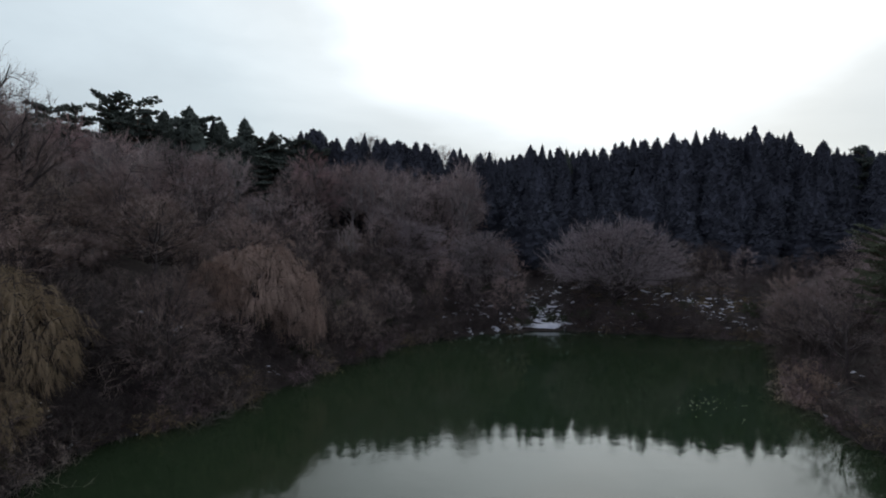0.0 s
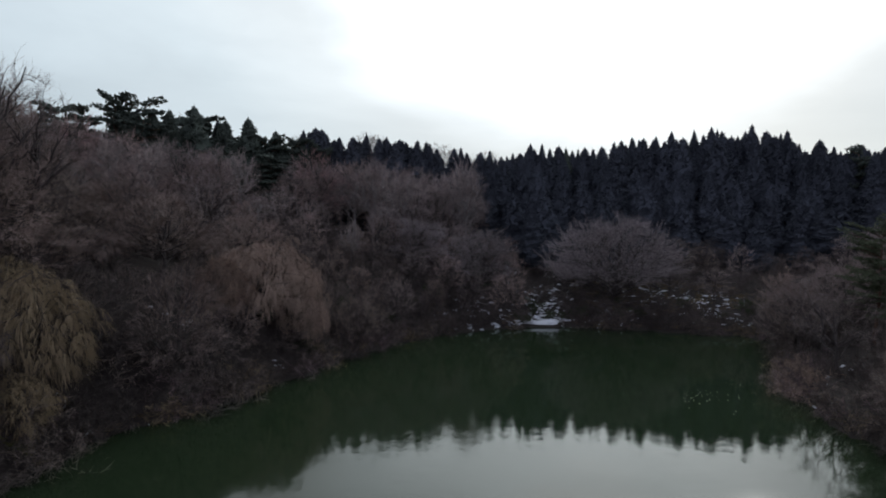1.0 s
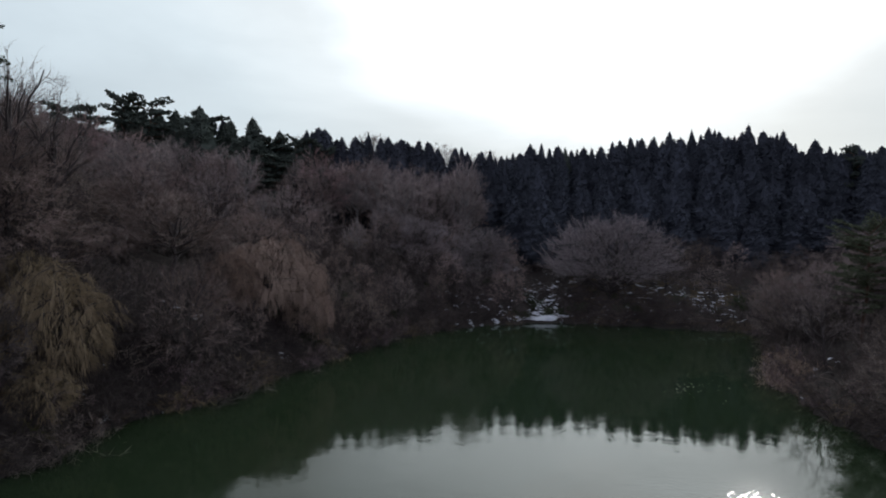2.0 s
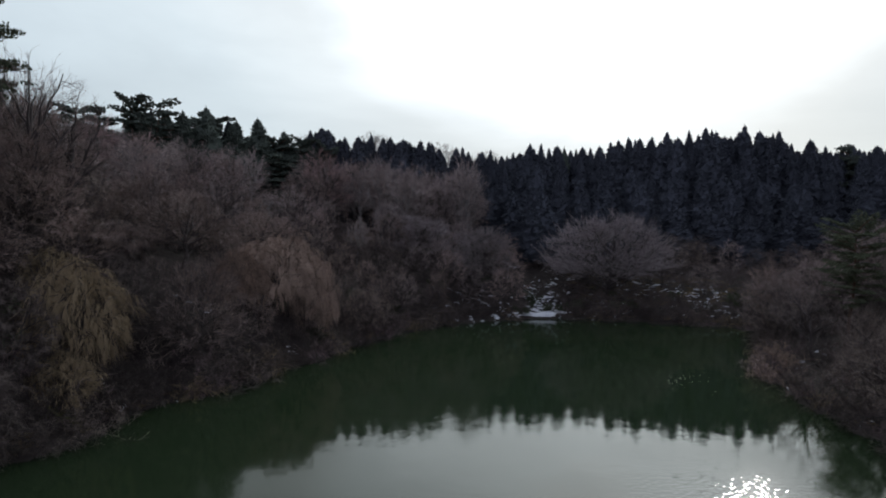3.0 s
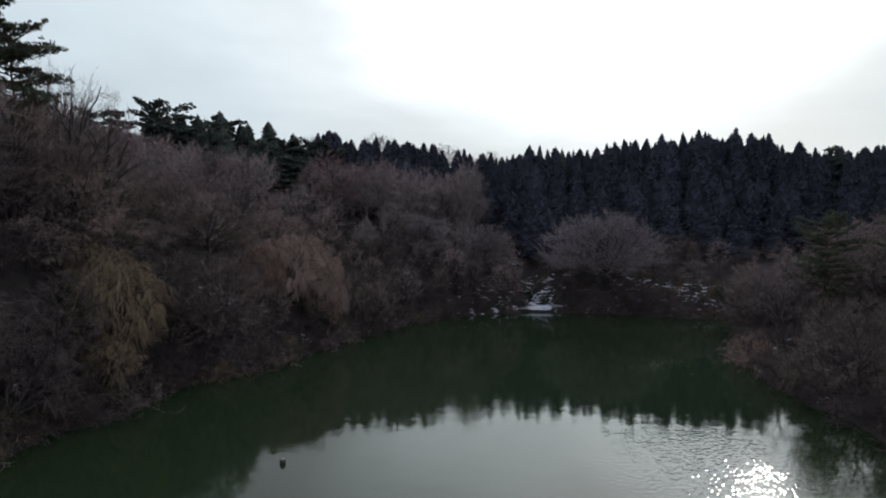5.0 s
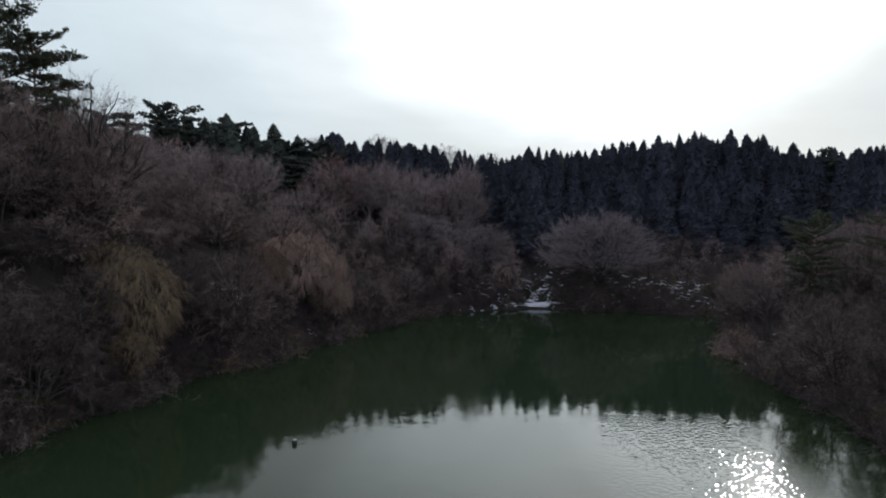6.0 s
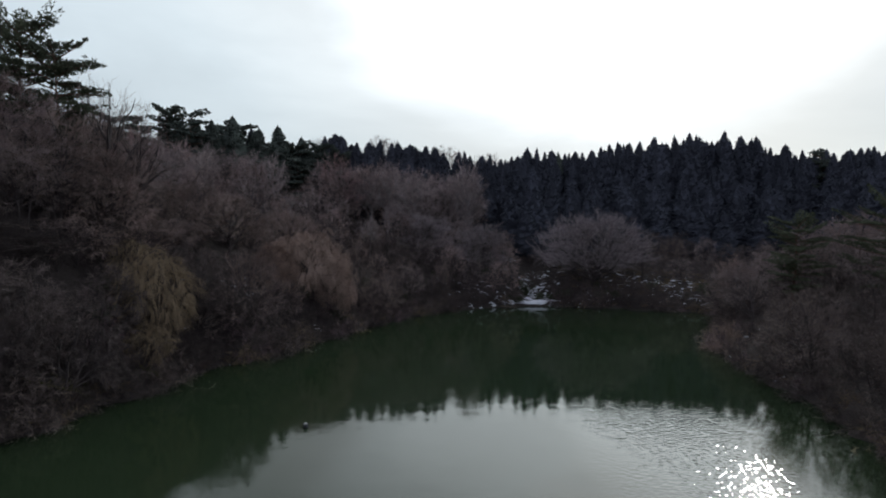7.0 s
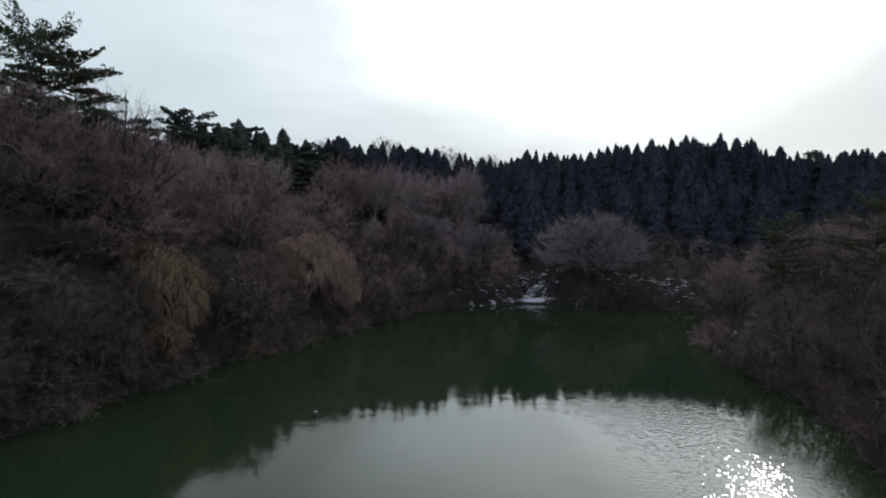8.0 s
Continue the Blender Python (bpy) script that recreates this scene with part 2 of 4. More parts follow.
    wave.operation = "MULTIPLY_ADD"
    link(tremor.outputs[0], wave.inputs[0])
    link(gain.outputs[0], wave.inputs[1])
    link(total.outputs[0], wave.inputs[2])
    b = add("ShaderNodeBump", Strength=1.0, Distance=0.010)
    link(wave.outputs[0], b.inputs["Height"])
    link(b.outputs[0], bs.inputs["Normal"])
    return m


# ---------------------------------------------------------------- mesh helpers
class Geo:
    """Vertices and faces gathered for one mesh."""

    def __init__(self):
        self.v, self.f = [], []

    def tube(self, pts, radii, sides):
        start = len(self.v)
        n = len(pts)
        for i, (p, r) in enumerate(zip(pts, radii)):
            d = (pts[min(i + 1, n - 1)] - pts[max(i - 1, 0)]).normalized()
            a = d.orthogonal().normalized()
            b = d.cross(a)
            for k in range(sides):
                w = math.tau * k / sides
                self.v.append(p + (a * math.cos(w) + b * math.sin(w)) * r)
        for i in range(n - 1):
            for k in range(sides):
                q = start + i * sides
                self.f.append((q + k, q + (k + 1) % sides, q + sides + (k + 1) % sides, q + sides + k))

    def spike(self, p, tip, r):
        """A ridged twig that tapers to a point."""
        d = (tip - p).normalized()
        a = d.orthogonal().normalized() * r
        b = d.cross(a)
        s = len(self.v)
        self.v += [p + a, p - a * 0.3 + b, p - a * 0.7 - b * 0.7, tip]
        self.f += [(s, s + 1, s + 3), (s + 2, s, s + 3)]

    def tuft(self, p, tip, r):
        """A small pointed tuft of foliage with three sides."""
        d = (tip - p).normalized()
        a = d.orthogonal().normalized() * r
        b = d.cross(a)
        s = len(self.v)
        self.v += [p + a, p - a * 0.5 + b * 0.87, p - a * 0.5 - b * 0.87, tip]
        self.f += [(s, s + 1, s + 3), (s + 1, s + 2, s + 3), (s + 2, s, s + 3)]

    def spindle(self, p, tip, side, up, belly=0.4):
        """A spray of foliage: pointed at both ends, fullest at belly of its length."""
        s = len(self.v)
        c = p.lerp(tip, belly)
        self.v += [p, c + side - up * 0.3, c + up, c - side - up * 0.3, tip]
        for k in range(3):
            self.f += [(s, s + 1 + (k + 1) % 3, s + 1 + k), (s + 4, s + 1 + k, s + 1 + (k + 1) % 3)]

    def mesh(self, name, mat, smooth=False):
        me = bpy.data.meshes.new(name)
        me.from_pydata([tuple(q) for q in self.v], [], self.f)
        me.materials.append(mat)
        if smooth:
            me.shade_smooth()
        me.update()
        return me


def part(name, geo, mat, parent, label="", smooth=False):
    ob = new(name, geo.mesh(name, mat, smooth))
    ob.parent = parent
    return tagged(ob, label)


def rvec(rng):
    while True:
        q = Vector((rng.uniform(-1, 1), rng.uniform(-1, 1), rng.uniform(-1, 1)))
        if 0.05 < q.length < 1:
            return q.normalized()


UP = Vector((0, 0, 1))


def bend(rng, p, d, length, n, wobble, pull):
    """Points of a crooked branch; pull lifts (plus) or droops (minus) it."""
    pts, step = [p.copy()], length / n
    for _ in range(n):
        d = (d + rvec(rng) * wobble + UP * pull).normalized()
        pts.append(pts[-1] + d * step)
    return pts, d


def along(pts, t):
    q = t * (len(pts) - 1)
    i = min(int(q), len(pts) - 2)
    return pts[i].lerp(pts[i + 1], q - i), (pts[i + 1] - pts[i]).normalized()


def arc(rng, p, q, lift, n, wobble):
    """Points of a branch that swings from p to q; lift raises (plus) or sags (minus) its middle."""
    length = (q - p).length
    mid = p.lerp(q, 0.45) + UP * lift * length
    pts = []
    for i in range(n + 1):
        t = i / n
        w = p.lerp(mid, t).lerp(mid.lerp(q, t), t)
        pts.append(w + rvec(rng) * wobble * length * (0.0 if i in (0, n) else 1.0))
    return pts


def bare_tree(seed, height, width, counts, twig_mat, label, first=0.25, stems=1, droop=0.0, twig=0.9, thick=0.018, base=0.16, belly=0.42, lobed=0.2, name="bare_tree", stout=1.0, bark=None, fan=1.0):
    """A leafless tree: limbs and branches fork from the trunk and fan out to a rounded, lobed crown of fine twigs.
    counts: limbs, branches on each, sprigs on each, twigs on each. base, belly: the crown's foot and widest height."""
    rng = random.Random(seed)
    thing = new(name)
    wood, crown = Geo(), Geo()
    zb, hc, rw = height * base, height * belly, width / 2
    n0, n1, n2, n3 = counts
    off = rvec(rng) * 7

    def shell(v):
        k = 1 + lobed * noise.noise(v * 1.9 + off) + lobed * 0.6 * noise.noise(v * 4.3 - off)
        return Vector((v.x * rw * k, v.y * rw * k, hc + v.z * (height - hc if v.z > 0 else hc - zb) * (0.5 + 0.5 * k)))

    def outward(p):
        return Vector((p.x / rw, p.y / rw, (p.z - hc) / (height - hc) + 0.12)).normalized()

    r0 = height * 0.016 * stout
    trunks = []
    for s in range(stems):
        a = math.tau * s / stems + rng.uniform(-0.5, 0.5)
        foot = Vector((math.cos(a), math.sin(a), 0)) * (0.0 if stems == 1 else 0.3) - UP * 0.4
        head = Vector((math.cos(a), math.sin(a), 0)) * rw * (0.10 if stems == 1 else 0.34) + UP * height * 0.66
        pts = arc(rng, foot, head, 0.0, 7, 0.022)
        rr = r0 * (1.0 if stems == 1 else 0.72)
        wood.tube(pts, [rr * (1.4 if i == 0 else 1) * (1 - i / 8.2) + 0.012 for i in range(8)], 6)
        trunks.append(pts)
    golden = rng.uniform(0, 6)
    for i in range(n0):
        z = -0.28 + 1.24 * (i + 0.5 + rng.uniform(-0.4, 0.4)) / n0
        golden += 2.39996 + rng.uniform(-0.3, 0.3)
        flat = math.sqrt(max(0.0, 1 - z * z))
        v = Vector((math.cos(golden) * flat, math.sin(golden) * flat, z)).normalized()
        goal = shell(v) * 1.0
        pts = min(trunks, key=lambda q: (q[-1] - goal).length)
        k = max(0.0, min(1.0, (goal.z - zb) / (height - zb)))
        p, _ = along(pts, min(0.97, max(first, (first + (0.98 - first) * k) - rng.uniform(0.0, 0.2))))
        end = p.lerp(goal, rng.uniform(0.72, 0.86))
        limb = arc(rng, p, end, 0.10 - 0.20 * k + droop * 0.12, 5, 0.035)
        l1 = (end - p).length
        r1 = max(0.03, r0 * 0.44 * (1.2 - 0.6 * k))
        wood.tube(limb, [r1 * (1 - q / 6.0) + 0.008 for q in range(6)], 4)
        for j in range(n1):
            u = 0.30 + 0.70 * (j + rng.random()) / n1
            p2, d2 = along(limb, min(u, 0.995))
            v2 = (v + rvec(rng) * (0.78 * fan)).normalized()
            goal2 = shell(v2) * rng.uniform(0.86, 1.0)
            if goal2.z < p2.z - 0.5 and not droop:
                goal2.z = p2.z - 0.5
            reach = (goal2 - p2).length
            if reach > max(2.0, 0.55 * l1):
                goal2 = p2.lerp(goal2, max(2.0, 0.55 * l1) / reach)
            br = arc(rng, p2, goal2, 0.08 + droop * 0.1, 3, 0.05)
            l2 = (goal2 - p2).length
            wood.tube(br, [thick * 2.0, thick * 1.7, thick * 1.3, thick * 0.8], 3)
            for m in range(n2):
                p3, d3 = along(br, 0.12 + 0.87 * (m + rng.random()) / n2)
                o3 = (d3 * 0.55 + outward(p3) * 0.42 + rvec(rng) * 0.62 + UP * (0.16 - droop * 0.75)).normalized()
                sp, _ = bend(rng, p3, o3, max(0.55, l2 * rng.uniform(0.26, 0.5)), 2, 0.14, 0.06 - droop * 0.5)
                crown.spike(sp[0], sp[1].lerp(sp[2], 0.15), thick * 1.35)
                crown.spike(sp[1], sp[2], thick * 1.0)
                for _ in range(n3):
                    p4, d4 = along(sp, rng.uniform(0.1, 0.98))
                    o4 = (d4 * 0.6 + outward(p4) * 0.3 * (1 - droop) + rvec(rng) * (0.6 - 0.25 * droop) + UP * (0.1 - droop * 1.5)).normalized()
                    crown.spike(p4, p4 + o4 * twig * rng.uniform(0.5, 1.25), thick * rng.uniform(0.65, 1.0))
    part("trunk", wood, bark or BARK, thing, smooth=True)
    part("crown", crown, twig_mat, thing)
    return tagged(thing, label, "tree")


def shrub(seed, height, width, n, twig_mat, label, name="bare_shrub", leafy=None, arch=0.25):
    rng = random.Random(seed)
    thing = new(name)
    stems, tips = Geo(), Geo()
    for i in range(n):
        a, e = rng.uniform(0, math.tau), radians(rng.uniform(28, 85))
        d = Vector((math.cos(a) * math.cos(e), math.sin(a) * math.cos(e), math.sin(e)))
        root = Vector((math.cos(a), math.sin(a), 0)) * rng.uniform(0, width * 0.16) - UP * 0.25
        length = rng.uniform(0.7, 1.05) / math.sqrt((math.cos(e) / (width / 2)) ** 2 + (math.sin(e) / height) ** 2)
        st, _ = bend(rng, root, d, length, 4, 0.16, -arch * 0.3)
        stems.tube(st, [0.035, 0.03, 0.025, 0.018, 0.01], 3)
        for j in range(5):
            p, d2 = along(st, rng.uniform(0.25, 0.98))
            o = (d2 * 0.7 + rvec(rng) * 0.8 + UP * 0.05).normalized()
            l2 = length * rng.uniform(0.18, 0.4)
            sp, _ = bend(rng, p, o, l2, 2, 0.25, -arch * 0.3)
            tips.spike(sp[0], sp[1], 0.021)
            tips.spike(sp[1], sp[2], 0.018)
            for _ in range(4):
                p4, d4 = along(sp, rng.uniform(0.1, 0.98))
                o4 = (d4 * 0.6 + rvec(rng) * 0.8 - UP * arch * 0.4).normalized()
                if leafy:
                    side = o4.orthogonal().normalized() * 0.13
                    tips.spindle(p4, p4 + o4 * rng.uniform(0.3, 0.55), side, o4.cross(side).normalized() * 0.03)
                else:
                    tips.spike(p4, p4 + o4 * rng.uniform(0.4, 1.0), 0.017)
    part("stool", stems, BARK, thing)
    part("crown", tips, leafy or twig_mat, thing)
    return tagged(thing, label, "shrub")


def cedar(seed, height, radius, sprays, label, name="cedar_tree", gap=0.0, blunt=0.84, ragged=0.34, mat=None):
    """A cone of many small upturned sprays in uneven tufts, with a bare foot."""
    rng = random.Random(seed)
    thing = new(name)
    wood, leaf = Geo(), Geo()
    pts, _ = bend(rng, Vector((0, 0, -0.4)), UP, height * 0.97, 5, 0.02, 0.05)
    wood.tube(pts, [height * 0.014 * (1 - k / 5.6) for k in range(6)], 6)
    low = 0.05 + gap
    off = rvec(rng) * 9

    def girth(t, a):
        k = (1 - t) / (1 - low)
        r = radius * (0.02 + 0.98 * k ** blunt) * (1 - 0.3 * max(0, k - 0.8) / 0.2)
        return r * max(0.2, 1 + ragged * noise.noise(Vector((math.cos(a) * 1.5, math.sin(a) * 1.5, t * height * 0.42 * (1 + ragged))) + off))
    for i in range(sprays):
        t = low + (0.995 - low) * (i / sprays) ** 1.12
        p, _ = along(pts, min(t, 0.999))
        a = i * 2.39996 + rng.uniform(-0.6, 0.6)
        r = girth(t, a)
        out = Vector((math.cos(a), math.sin(a), 0))
        size = rng.uniform(0.6, 1.1) * (0.2 + 0.2 * min(1.0, r) + 0.09 * r)
        mid = p + out * r * rng.uniform(0.72, 0.94) + UP * rng.uniform(-0.15, 0.2)
        o = (out * 0.7 + rvec(rng) * 0.4 + UP * rng.uniform(-0.05, 0.55)).normalized()
        leaf.tuft(mid - o * size * 0.25, mid + o * size, size * rng.uniform(0.34, 0.5))
    core = [low + (1 - low) * q / 21 for q in range(22)]
    first = len(leaf.v)
    leaf.tube([along(pts, min(q, 0.999))[0] for q in core], [0.1] * 22, 11)
    for n, q in enumerate(core):                # the dense inside of the crown
        c = along(pts, min(q, 0.999))[0]
        for k in range(11):
            a = math.tau * k / 11
            leaf.v[first + n * 11 + k] = c + Vector((math.cos(a), math.sin(a), 0)) * girth(q, a) * (0.45 if n == 0 else rng.uniform(0.78, 0.9)) + UP * rng.uniform(-0.3, 0.3)
    top = pts[-1]
    leaf.spindle(top - UP * 1.4, top + UP * 0.5, Vector((0.26, 0, 0)), Vector((0, 0.26, 0)), 0.4)
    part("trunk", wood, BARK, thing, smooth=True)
    part("crown", leaf, mat or HAZED_CEDAR, thing)
    return tagged(thing, label, "tree")


def pine(seed, height, width, limbs, tufts, label, first=0.42, name="pine_tree", thick=1.0, solid=False):
    """A red pine: crooked trunk, level limbs and flat pads of needle tufts with sky between them."""
    rng = random.Random(seed)
    thing = new(name)
    wood, leaf = Geo(), Geo()
    pts, _ = bend(rng, Vector((0, 0, -0.4)), Vector((rng.uniform(-0.08, 0.08), rng.uniform(-0.08, 0.08), 1)).normalized(), height * 0.95, 8, 0.07, 0.05)
    wood.tube(pts, [height * 0.016 * (1 - k / 9.2) for k in range(9)], 7)
    a = rng.uniform(0, 6)
    for i in range(limbs):
        t = first + (0.98 - first) * ((i + rng.random() * 0.8) / limbs)
        p, _ = along(pts, t)
        a += 2.4 + rng.uniform(-0.7, 0.7)
        k = (1 - t) / (1 - first)
        ln = width / 2 * (0.28 + 0.72 * math.sin(math.pi * min(1, 0.18 + 0.75 * k)) ** 0.8) * rng.uniform(0.65, 1.1)
        d = Vector((math.cos(a), math.sin(a), rng.uniform(-0.14, 0.16) + (0.25 if solid else 0.5) * (1 - k) ** 2)).normalized()
        lb, _ = bend(rng, p, d, ln, 4, 0.16, 0.01)
        wood.tube(lb, [height * 0.0058 * (1 - q / 5.4) for q in range(5)], 4)
        pads = 4 + int(ln > 2.0) + int(ln > 3.2) + int(ln > 4.2)
        for j in range(pads):
            c, dd = along(lb, 0.3 + 0.69 * (j + rng.random() * 0.6) / pads)
            c = c + Vector((rng.uniform(-1, 1), rng.uniform(-1, 1), rng.uniform(0.0, 0.35))) * (0.28 * ln * 0.6)
            wood.spike(lb[2] if j > 1 else lb[1], c, 0.035)
            pr = rng.uniform(0.55, 1.05) * thick * (0.6 + 0.08 * ln)
            for _ in range(tufts):
                w = rvec(rng)
                q = c + (dd * w.x * (1.0 if solid else 1.25) + dd.cross(UP) * w.y) * pr + UP * (abs(w.z) * pr * (0.3 if solid else 0.13) - 0.05)
                o = (Vector((w.x, w.y, 0.55)) + rvec(rng) * 0.5).normalized()
                if solid:
                    sd = o.orthogonal().normalized() * rng.uniform(0.15, 0.24)
                    leaf.spindle(q, q + o * rng.uniform(0.42, 0.72), sd, o.cross(sd).normalized() * 0.2)
                    continue
                for _ in range(3):
                    v = (o + rvec(rng) * 0.65).normalized()
                    sd = v.orthogonal().normalized() * 0.035 * (1 + thick * 0.5)
                    leaf.spike(q, q + v * rng.uniform(0.18, 0.36) * (0.7 + 0.4 * thick), sd.length)
    part("trunk", wood, PINE_BARK, thing, smooth=True)
    part("crown", leaf, RIDGE_PINE if solid else PINE, thing)
    return tagged(thing, label, "tree")


# ---------------------------------------------------------------- the lie of the land
SHORE = [(-34, -70), (-31, -30), (-32, 5), (-31.8, 16), (-28.9, 21.3), (-27.3, 24.2), (-27.1, 28), (-24.4, 33), (-25, 37.6), (-21.9, 41), (-18, 46.3), (-14.5, 54), (-12, 60.5), (-8.5, 66.5),
         (-4, 72), (1, 76.5), (9, 80.5), (17, 81.5), (24, 79.5), (31, 77), (37.5, 75), (40.5, 72), (38.5, 66), (33.5, 58), (31, 51.5), (29, 45),
         (28.6, 37), (28.6, 29), (26.5, 20), (24.5, 12), (24, 0), (26, -25), (30, -50), (25, -75), (0, -85)]
SLOPES = [(-38, 42, 17), (-60, 40, 25), (-50, 97, 23), (-64, 100, 23), (-36, 108, 21), (-27, 60, 9), (-20, 75, 6.5), (-9, 86, 5), (0, 100, 8), (0, 130, 17)]
BACK = [(-22, 186, 31), (18, 121, 10), (24, 95, 4.7), (42, 95, 4.6), (58, 129, 13), (45, 86, 3.6), (92, 125, 14), (65, 110, 8), (120, 180, 22), (60, 180, 20), (0, 250, 27), (100, 250, 24)]
SIDES = [(46, 62, 3.5), (44, 44, 4), (62, 62, 5), (80, 85, 8), (105, 60, 10), (40, 20, 4), (60, 0, 9), (-47, 5, 15), (-70, -30, 22), (0, -115, 8), (60, -80, 8), (-100, 80, 31), (-120, 160, 33), (-95, 0, 27)]
KNOTS = np.array(SLOPES + BACK + SIDES, float)


def rounded(points, steps=7):
    p, out = np.array(points, float), []
    for i in range(len(p)):
        a, b, c, d = p[i - 1], p[i], p[(i + 1) % len(p)], p[(i + 2) % len(p)]
        for t in np.arange(steps) / steps:
            out.append(0.5 * (2 * b + (c - a) * t + (2 * a - 5 * b + 4 * c - d) * t ** 2 + (3 * b - a - 3 * c + d) * t ** 3))
    return np.array(out)


RING = rounded(SHORE)
_along = np.arange(len(RING))
_out = np.roll(RING, -1, 0) - np.roll(RING, 1, 0)
_out = np.stack([_out[:, 1], -_out[:, 0]], -1) / np.hypot(_out[:, 0], _out[:, 1])[:, None]
RING = RING + _out * (0.55 * np.sin(_along * 1.31 + 2 * np.sin(_along * 0.37)) + 0.45 * np.sin(_along * 2.4 + 1.0))[:, None]


def shore_distance(x, y):
    """Metres from the waterline: plus on land, minus in the pond."""
    x, y = np.atleast_1d(np.asarray(x, float)), np.atleast_1d(np.asarray(y, float))
    a, d = RING, np.roll(RING, -1, 0) - RING
    out = []
    for px, py in zip(np.array_split(x, len(x) // 4000 + 1), np.array_split(y, len(x) // 4000 + 1)):
        ex, ey = px[:, None] - a[:, 0], py[:, None] - a[:, 1]
        t = np.clip((ex * d[:, 0] + ey * d[:, 1]) / (d * d).sum(1), 0, 1)
        best = ((ex - t * d[:, 0]) ** 2 + (ey - t * d[:, 1]) ** 2).min(1)
        cross = (ey < 0) != (ey - d[:, 1] < 0)
        left = ex < d[:, 0] * ey / np.where(d[:, 1] == 0, 1e-9, d[:, 1])
        inside = (cross & left).sum(1) % 2 == 1
        out.append(np.where(inside, -1, 1) * np.sqrt(best))
    return np.concatenate(out)


def smooth(t):
    t = np.clip(t, 0, 1)
    return t * t * (3 - 2 * t)


def land(x, y):
    """Height of the ground."""
    x, y = np.atleast_1d(np.asarray(x, float)), np.atleast_1d(np.asarray(y, float))
    num, den = np.zeros(x.shape), np.full(x.shape, 1e-12)
    for kx, ky, kz in KNOTS:
        q = ((x - kx) ** 2 + (y - ky) ** 2) / 19.0 ** 2
        w = np.exp(-q / 2) + 1e-3 / (1 + q) ** 2
        num, den = num + w * kz, den + w
    d = shore_distance(x, y)
    ragged = 0.5 * np.sin(x * 0.9 + 1.7 * np.sin(y * 0.41)) * np.sin(y * 0.77 + 1.3 * np.sin(x * 0.53)) + 0.25 * np.sin(x * 2.3 + y * 1.1) * np.sin(y * 2.7 - x * 0.8)
    d = d + ragged * 0.55
    rise = num / den
    up = 0.55 * smooth(d / 0.9) + (rise - 0.55) * smooth(d / 16.0) * 0.75 + (rise - 0.55) * 0.25 * smooth(d / 6.0)
    up = up + ragged * 0.35 * smooth((d - 1) / 5) + 0.9 * np.sin(x * 0.21 + 2) * np.sin(y * 0.17) * smooth((d - 4) / 12)
    # the stream's gully at the head of the pond
    up = up - 1.6 * np.exp(-((x - 15.0) / 2.2) ** 2) * smooth((d - 1.0) / 3.0) * (1 - smooth((y - 95) / 12))
    return np.where(d > 0, up, -1.6 * smooth(-d / 4.0) - 0.02)


def ground():
    n = 220
    s = np.linspace(-1, 1, n)
    gx = 8 + 105 * s + 1400 * np.sign(s) * np.maximum(0, np.abs(s) - 0.82) ** 1.5 * 12
    gy = 55 + 105 * s + 1400 * np.sign(s) * np.maximum(0, np.abs(s) - 0.82) ** 1.5 * 12
    xx, yy = np.meshgrid(gx, gy)
    zz = land(xx.ravel(), yy.ravel())
    i = np.arange(n * n).reshape(n, n)
    faces = np.stack([i[:-1, :-1], i[:-1, 1:], i[1:, 1:], i[1:, :-1]], -1).reshape(-1, 4)
    me = bpy.data.meshes.new("ground")
    me.from_pydata(np.stack([xx.ravel(), yy.ravel(), zz], -1).tolist(), [], faces.tolist())
    me.materials.append(ground_material())
    me.shade_smooth()
    return tagged(new("ground", me), "brown leaf-littered valley ground with patches of old snow", "ground", kind="structure")


def pond():
    n = 6
    xs, ys = np.linspace(-44, 50, n), np.linspace(-95, 90, n)
    xx, yy = np.meshgrid(xs, ys)
    i = np.arange(n * n).reshape(n, n)
    faces = np.stack([i[:-1, :-1], i[:-1, 1:], i[1:, 1:], i[1:, :-1]], -1).reshape(-1, 4)
    me = bpy.data.meshes.new("water")
    me.from_pydata(np.stack([xx.ravel(), yy.ravel(), 0 * xx.ravel()], -1).tolist(), [], faces.tolist())
    me.materials.append(water_material())
    me.shade_smooth()
    return tagged(new("water", me), "dark green still pond water reflecting sky and trees", "water", kind="structure")


ground()
pond()

# ---------------------------------------------------------------- trees
PLACED = []


BRUSH = []


def clear(taken, x, y, gap):
    return all((x - a) ** 2 + (y - b) ** 2 > (gap * 0.5 + g * 0.5) ** 2 for a, b, g in taken)


def stand(kind, x, y, size=1.0, turn=0.0, lean=(0.0, 0.0), sink=0.1, gap=3.0, wide=1.0, group="", label="", taken=PLACED):
    """A copy of a tree at (x, y), its foot in the ground."""
    taken.append((x, y, gap))
    z = float(land(x, y)[0]) - sink
    m = pose(x, y, z, lean[0], lean[1], 0) @ pose(0, 0, 0, 0, 0, turn) @ Matrix.Diagonal((size * wide, size * wide, size, 1))
    ob = copy_thing(kind, m)
    return tagged(ob, label, group=group)


